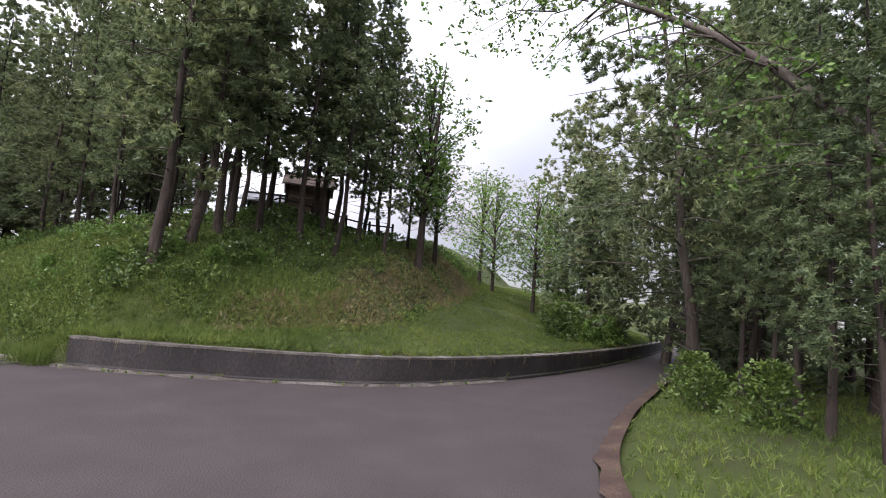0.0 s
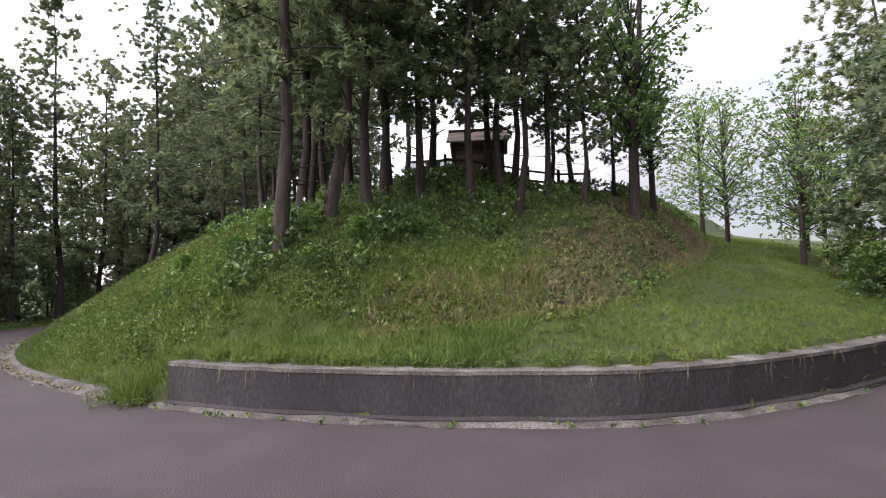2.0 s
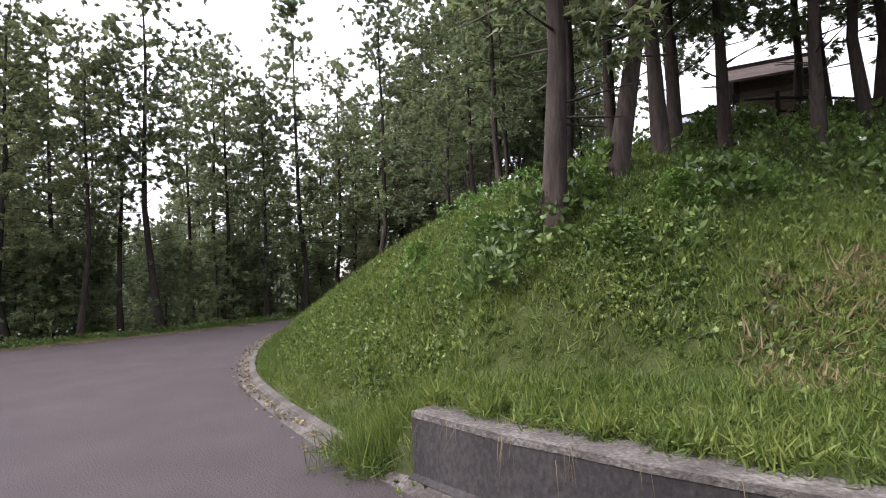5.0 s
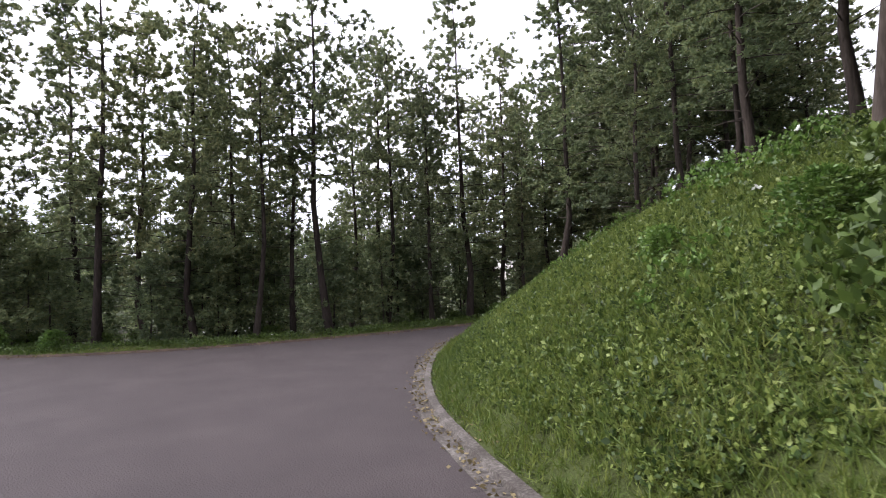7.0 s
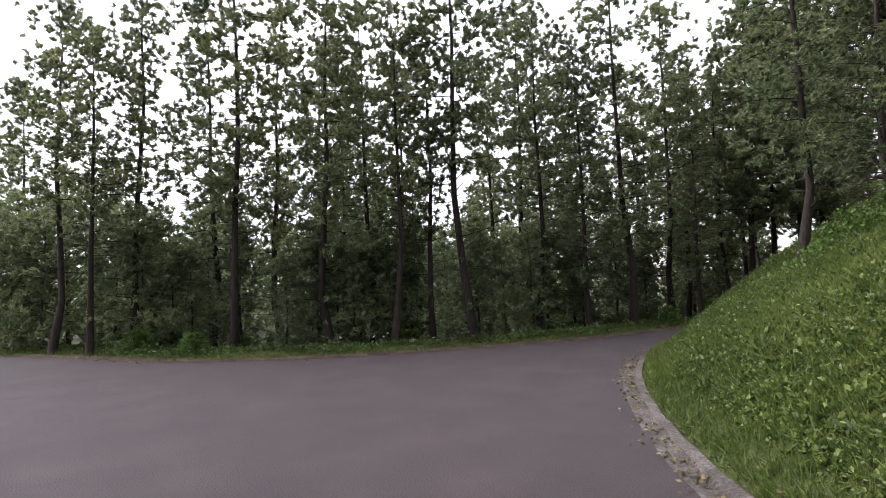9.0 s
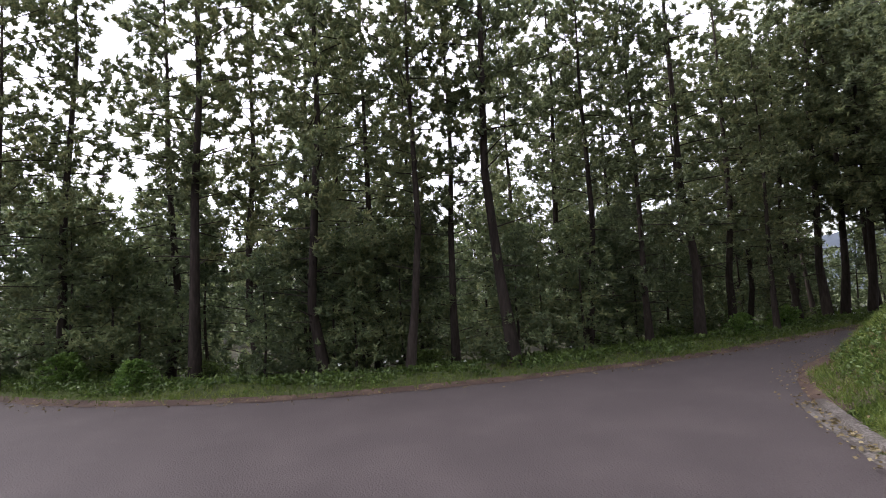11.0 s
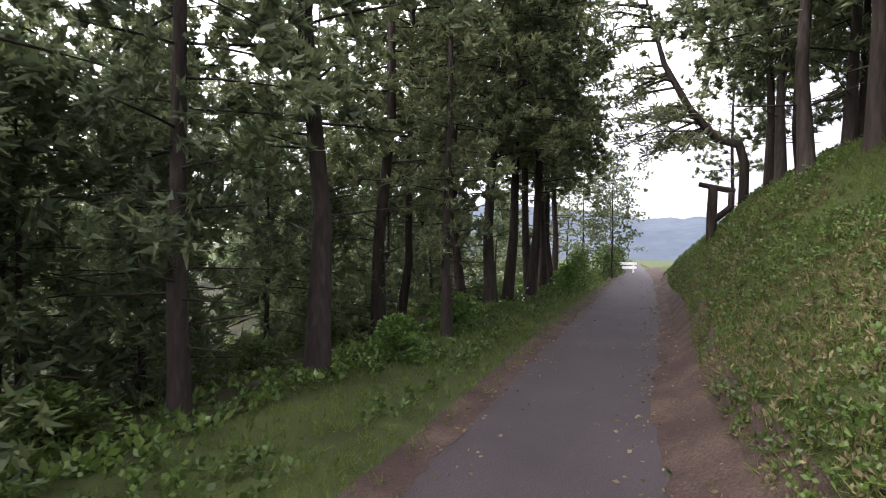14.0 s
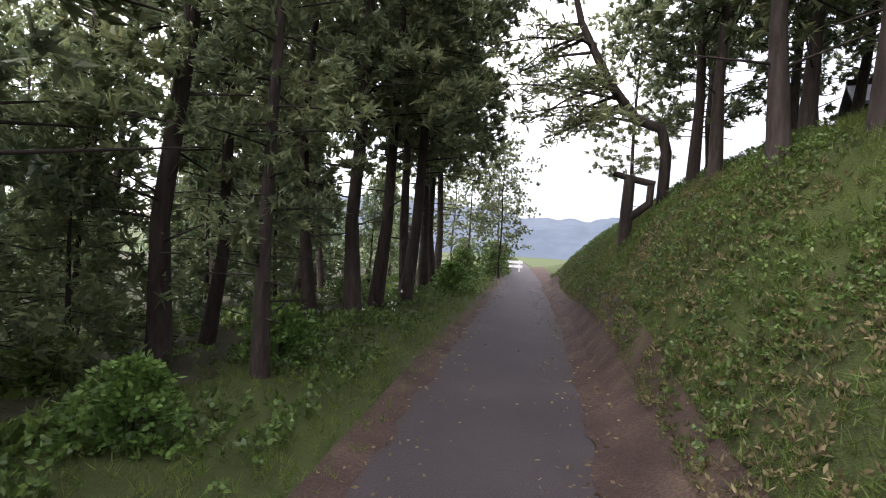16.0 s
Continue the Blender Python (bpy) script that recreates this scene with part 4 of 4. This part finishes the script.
def leaning_tree():
    """A slanting bare trunk with thin twigs and bright leaf sprays, reaching over the road."""
    tree = thing("leaning_tree", "slanting pale-barked tree with sparse bright leaves over the road", "tree")
    r = np.random.default_rng(71)
    base, tip = np.array([7.4, 4.6, -0.2]), np.array([2.6, 9.6, 7.6])
    path = [base + (tip - base) * u + np.array([0, 0, 1.1 * math.sin(math.pi * u)]) for u in np.linspace(0, 1, 8)]
    v, f = tube(path, np.linspace(0.14, 0.03, 8), 8)
    trunk = part("trunk", mesh_of("trunk", v, f, M_BARK_PALE, True), tree)
    twigs, centres = [], []
    for k in range(46):
        u = r.uniform(0.3, 1.0)
        p = base + (tip - base) * u + np.array([0, 0, 1.1 * math.sin(math.pi * u)])
        e = p + r.normal(0, 1, 3) * np.array([1.1, 0.9, 0.45]) + np.array([-0.3, 0.3, -0.15])
        twigs.append(tube([p, (p + e) / 2 + [0, 0, 0.1], e], [0.022, 0.012, 0.004], 4))
        centres += [p + (e - p) * s for s in (0.5, 0.65, 0.8, 0.9, 1.0, 1.05)]
    for k in range(16):
        p = tip + np.array([r.uniform(-1.0, 0.2), r.uniform(-0.6, 0.4), r.uniform(-0.3, 0.3)])
        e = np.array([r.uniform(-1.3, 1.6), r.uniform(8.2, 10.2), r.uniform(5.6, 7.4)])
        twigs.append(tube([p, (p + e) / 2 + [0, 0, 0.25], e], [0.018, 0.01, 0.003], 4))
        centres += [p + (e - p) * s for s in (0.4, 0.6, 0.75, 0.85, 0.95, 1.02)]
    tagged(part("twig_mass", mesh_of("twig_mass", *joined(twigs), M_BARK_PALE), trunk), kind="stuff")
    C = np.array(centres)
    C = np.repeat(C, 2, 0) + r.normal(0, 0.16, (len(C) * 2, 3))
    v, f = blades(C, np.tile([0.0, 0, -0.4], (len(C), 1)), 0.1, 0.055, 4, 0.9, r, 0.2)
    tagged(part("foliage", mesh_of("foliage", v, f.tolist(), M_BROAD), tree), kind="stuff")


leaning_tree()

# pines along the top of the bank beside the lane
bank_pines = [conifer("bank_pine", 10.5, 0.088, bare, wide, 52, 18, 0.15, M_PINE, M_BARK, np.random.default_rng(s), "open", 0.12, lean, 24, 2) for s, bare, wide, lean in ((81, 0.16, 2.2, 0.0), (82, 0.12, 2.5, -0.02), (83, 0.18, 2.1, 0.02))]
for x, y, s, turn in [(-17.0, 23.1, 1.1, .1), (-16.3, 22.6, 1.15, .5), (-17.3, 25.4, 1.0, .8), (-17.5, 26.6, 1.0, .3), (-16.9, 29.6, 0.9, .6), (-16.4, 24.6, 1.0, .9), (-16.0, 27.2, 0.95, .2), (-15.4, 20.4, 1.0, .7), (-16.8, 31.5, 0.9, .4),
                      (-14.4, 23.0, 1.0, .15), (-18.6, 33.0, 0.75, .35), (-15.2, 29.4, 0.9, .05), (-13.6, 27.0, 1.0, .55), (-14.2, 25.2, 1.0, .75)]:
    plant(bank_pines, x, y, s, turn, "tall pine with a dark reddish trunk on the bank top", "pines on the bank", 0.1)
for x, y, s, turn in [(-24.8, 37.6, 0.55, .25), (-26.6, 41, 0.6, .65), (-23.1, 36.2, 0.5, .85), (-24.6, 42, 0.5, .45)]:
    plant(bank_pines, x, y, s, turn, "pine with flat layered boughs at the lane's end", "pines at the lane's end", 0.1)
retire(bank_pines)


def crooked_pine():
    """A pine whose stem bends sideways, with flat boughs reaching over the lane."""
    x, y = -17.95, 26.6
    z = height(x, y)
    r = np.random.default_rng(91)
    tree = thing("crooked_pine", "crooked pine with a stem bent sideways over the bank", "tree")
    stem = [(x, y, z - 0.3), (x + 0.02, y, z + 0.9), (x - 0.08, y, z + 1.3), (x - 0.5, y - 0.1, z + 1.45), (x - 1.0, y - 0.2, z + 2.1), (x - 1.5, y - 0.3, z + 3.1), (x - 1.9, y - 0.3, z + 4.6)]
    v, f = tube(stem, [0.1, 0.09, 0.09, 0.085, 0.075, 0.06, 0.025], 8)
    trunk = part("trunk", mesh_of("trunk", v, f, M_BARK, True), tree)
    twigs, C = [], []
    for k in range(26):
        u = r.uniform(0.45, 1.0)
        i = u * 6
        a, b = stem[int(min(5, i))], stem[int(min(5, i)) + 1]
        p = np.array(a) + (np.array(b) - np.array(a)) * (i - int(min(5, i)))
        ang = r.uniform(2.2, 4.6)
        reach = r.uniform(0.9, 2.4)
        e = p + np.array([math.cos(ang) * reach, math.sin(ang) * reach, r.uniform(-0.5, 0.3)])
        twigs.append(tube([p, (p + e) / 2 + [0, 0, 0.12], e], [0.035, 0.02, 0.006], 4))
        for s in np.linspace(0.35, 1.05, 12):
            C.append(p + (e - p) * s + r.normal(0, 0.16, 3) * [1, 1, 0.3])
    tagged(part("branchwork", mesh_of("branchwork", *joined(twigs), M_BARK, True), trunk), kind="stuff")
    C = np.array(C)
    v, f = blades(C, np.tile([0.0, 0, 0.3], (len(C), 1)), 0.2, 0.04, 10, 0.8, r, 0.3)
    tagged(part("crown", mesh_of("crown", v, f.tolist(), M_PINE), tree), kind="stuff")


crooked_pine()


def sawn_stump():
    x, y = -18.5, 26.4
    z = height(x, y)
    stump = thing("sawn_tree_stump", "dark forked stump of a sawn tree on the bank", "stump")
    pieces = [tube([(x, y, z - 0.2), (x, y, z + 0.55), (x + 0.02, y, z + 1.15)], [0.11, 0.1, 0.09], 8), tube([(x + 0.05, y, z + 0.45), (x + 0.35, y - 0.05, z + 0.7), (x + 0.36, y - 0.05, z + 1.0)], [0.07, 0.07, 0.06], 7),
              tube([(x - 0.25, y, z + 1.2), (x + 0.1, y, z + 1.1), (x + 0.42, y - 0.05, z + 1.02)], [0.05, 0.06, 0.06], 7)]
    part("trunk", mesh_of("trunk", *joined(pieces), M_BARK, True), stump)


sawn_stump()


def box(x0, x1, y0, y1, z0, z1):
    v = [(x, y, z) for z in (z0, z1) for x, y in ((x0, y0), (x1, y0), (x1, y1), (x0, y1))]
    return [Vector(p) for p in v], [(3, 2, 1, 0), (4, 5, 6, 7), (0, 1, 5, 4), (1, 2, 6, 5), (2, 3, 7, 6), (3, 0, 4, 7)]


def hut(name, x, y, turn, wide, deep, tall, roof_mat, label, rise, over):
    """A small boarded hut: base stones, wall boards, gable roof with ridge and eaves."""
    z = height(x, y) - 0.02
    body = thing(name, label, "hut")
    body.matrix_basis = pose(x, y, z, 0, 0, turn)
    part("plinth", mesh_of("plinth", *box(-wide / 2 - 0.1, wide / 2 + 0.1, -deep / 2 - 0.1, deep / 2 + 0.1, -0.5, 0.18), M_STONE), body, "grey stone plinth")
    part("core", mesh_of("core", *box(-wide / 2 + 0.03, wide / 2 - 0.03, -deep / 2 + 0.03, deep / 2 - 0.03, 0.18, tall), M_DARKWOOD), body)
    n = max(6, int(tall / 0.16))
    h = (tall - 0.2) / n
    board_x = mesh_of("board", *box(-wide / 2, wide / 2, -0.02, 0.02, 0, h - 0.012), M_BOARD)
    board_y = mesh_of("board", *box(-0.02, 0.02, -deep / 2, deep / 2, 0, h - 0.012), M_BOARD)
    for k in range(n):
        for me, px, py in ((board_x, 0, -deep / 2), (board_x, 0, deep / 2), (board_y, -wide / 2, 0), (board_y, wide / 2, 0)):
            b = part("board", me, body)
            b.location = (px, py, 0.2 + k * h)
    post = mesh_of("corner_post", *box(-0.06, 0.06, -0.06, 0.06, 0.18, tall + 0.02), M_DARKWOOD)
    for px in (-1, 1):
        for py in (-1, 1):
            part("corner_post", post, body).location = (px * wide / 2, py * deep / 2, 0)
    W, D = wide / 2 + over, deep / 2 + over
    for s in (-1, 1):
        v = [Vector(p) for p in ((-W, s * D, tall - 0.08), (W, s * D, tall - 0.08), (W, 0, tall + rise), (-W, 0, tall + rise),
                                 (-W, s * D, tall - 0.02), (W, s * D, tall - 0.02), (W, 0, tall + rise + 0.06), (-W, 0, tall + rise + 0.06))]
        part("roof_slope", mesh_of("roof_slope", v, [(0, 1, 2, 3), (7, 6, 5, 4), (0, 4, 5, 1), (1, 5, 6, 2), (2, 6, 7, 3), (3, 7, 4, 0)], roof_mat), body, "sloping roof sheet")
        g = [Vector(p) for p in ((s * (wide / 2 - 0.02), -deep / 2, tall), (s * (wide / 2 - 0.02), deep / 2, tall), (s * (wide / 2 - 0.02), 0, tall + rise), (s * (wide / 2 - 0.08), -deep / 2, tall), (s * (wide / 2 - 0.08), deep / 2, tall), (s * (wide / 2 - 0.08), 0, tall + rise))]
        part("gable", mesh_of("gable", g, [(0, 1, 2), (5, 4, 3), (0, 3, 4, 1), (1, 4, 5, 2), (2, 5, 3, 0)], M_DARKWOOD), body, "dark wooden gable")
    part("ridge", mesh_of("ridge", *box(-W, W, -0.07, 0.07, tall + rise, tall + rise + 0.12), M_DARKWOOD), body, "dark ridge beam")
    return body


hut("boarded_hut", -5.75, 21.6, 14, 1.6, 1.6, 1.5, M_BOARD, "small brown boarded hut with wooden eaves on the mound", 0.5, 0.22)
hut("lean_to_shelter", -7.4, 22.0, 10, 1.4, 1.4, 1.0, M_ROOF, "low shelter with a pale grey metal roof beside the hut", 0.35, 0.4)
hut("small_shrine_hut", -14.2, 28.6, -6, 0.9, 0.9, 0.4, M_ROOF, "low wooden hut with a grey metal roof above the bank", 0.4, 0.2)


def rail_fence(name, pts, label):
    """A wooden rail fence: posts and two rails between them."""
    fence = thing(name, label, "fence")
    post = mesh_of("post", *tube([(0, 0, -0.2), (0, 0, 0.75)], [0.05, 0.045], 6), M_DARKWOOD)
    for (x0, y0), (x1, y1) in zip(pts[:-1], pts[1:]):
        part("post", post, fence).location = (x0, y0, height(x0, y0))
        for h in (0.35, 0.62):
            part("rail", mesh_of("rail", *tube([(x0, y0, height(x0, y0) + h), (x1, y1, height(x1, y1) + h)], [0.03, 0.03], 5), M_DARKWOOD), fence)
    x, y = pts[-1]
    part("post", post, fence).location = (x, y, height(x, y))


rail_fence("rail_fence", [(-6.8, 19.0), (-6.0, 18.8), (-5.2, 18.7), (-4.4, 18.8), (-3.6, 19.0), (-2.8, 19.4), (-2.0, 20.0)], "dark wooden rail fence before the hut on the mound")


def road_barrier(x, y, turn):
    """A low white rail barrier: two posts and two boards."""
    barrier = thing("road_barrier", "small white painted rail barrier at the lane's end", "barrier")
    barrier.matrix_basis = pose(x, y, max(0.0, height(x, y)), 0, 0, turn)
    stand = mesh_of("post", *tube([(0, 0, -0.1), (0, 0, 0.55)], [0.04, 0.035], 6), M_PETAL)
    for px in (-0.45, 0.45):
        part("post", stand, barrier).location = (px, 0, 0)
    board = mesh_of("board", *box(-0.6, 0.6, -0.02, 0.02, 0, 0.12), M_PETAL)
    for z in (0.2, 0.4):
        part("board", board, barrier).location = (0, -0.05, z)


road_barrier(-23.9, 41.5, 12)
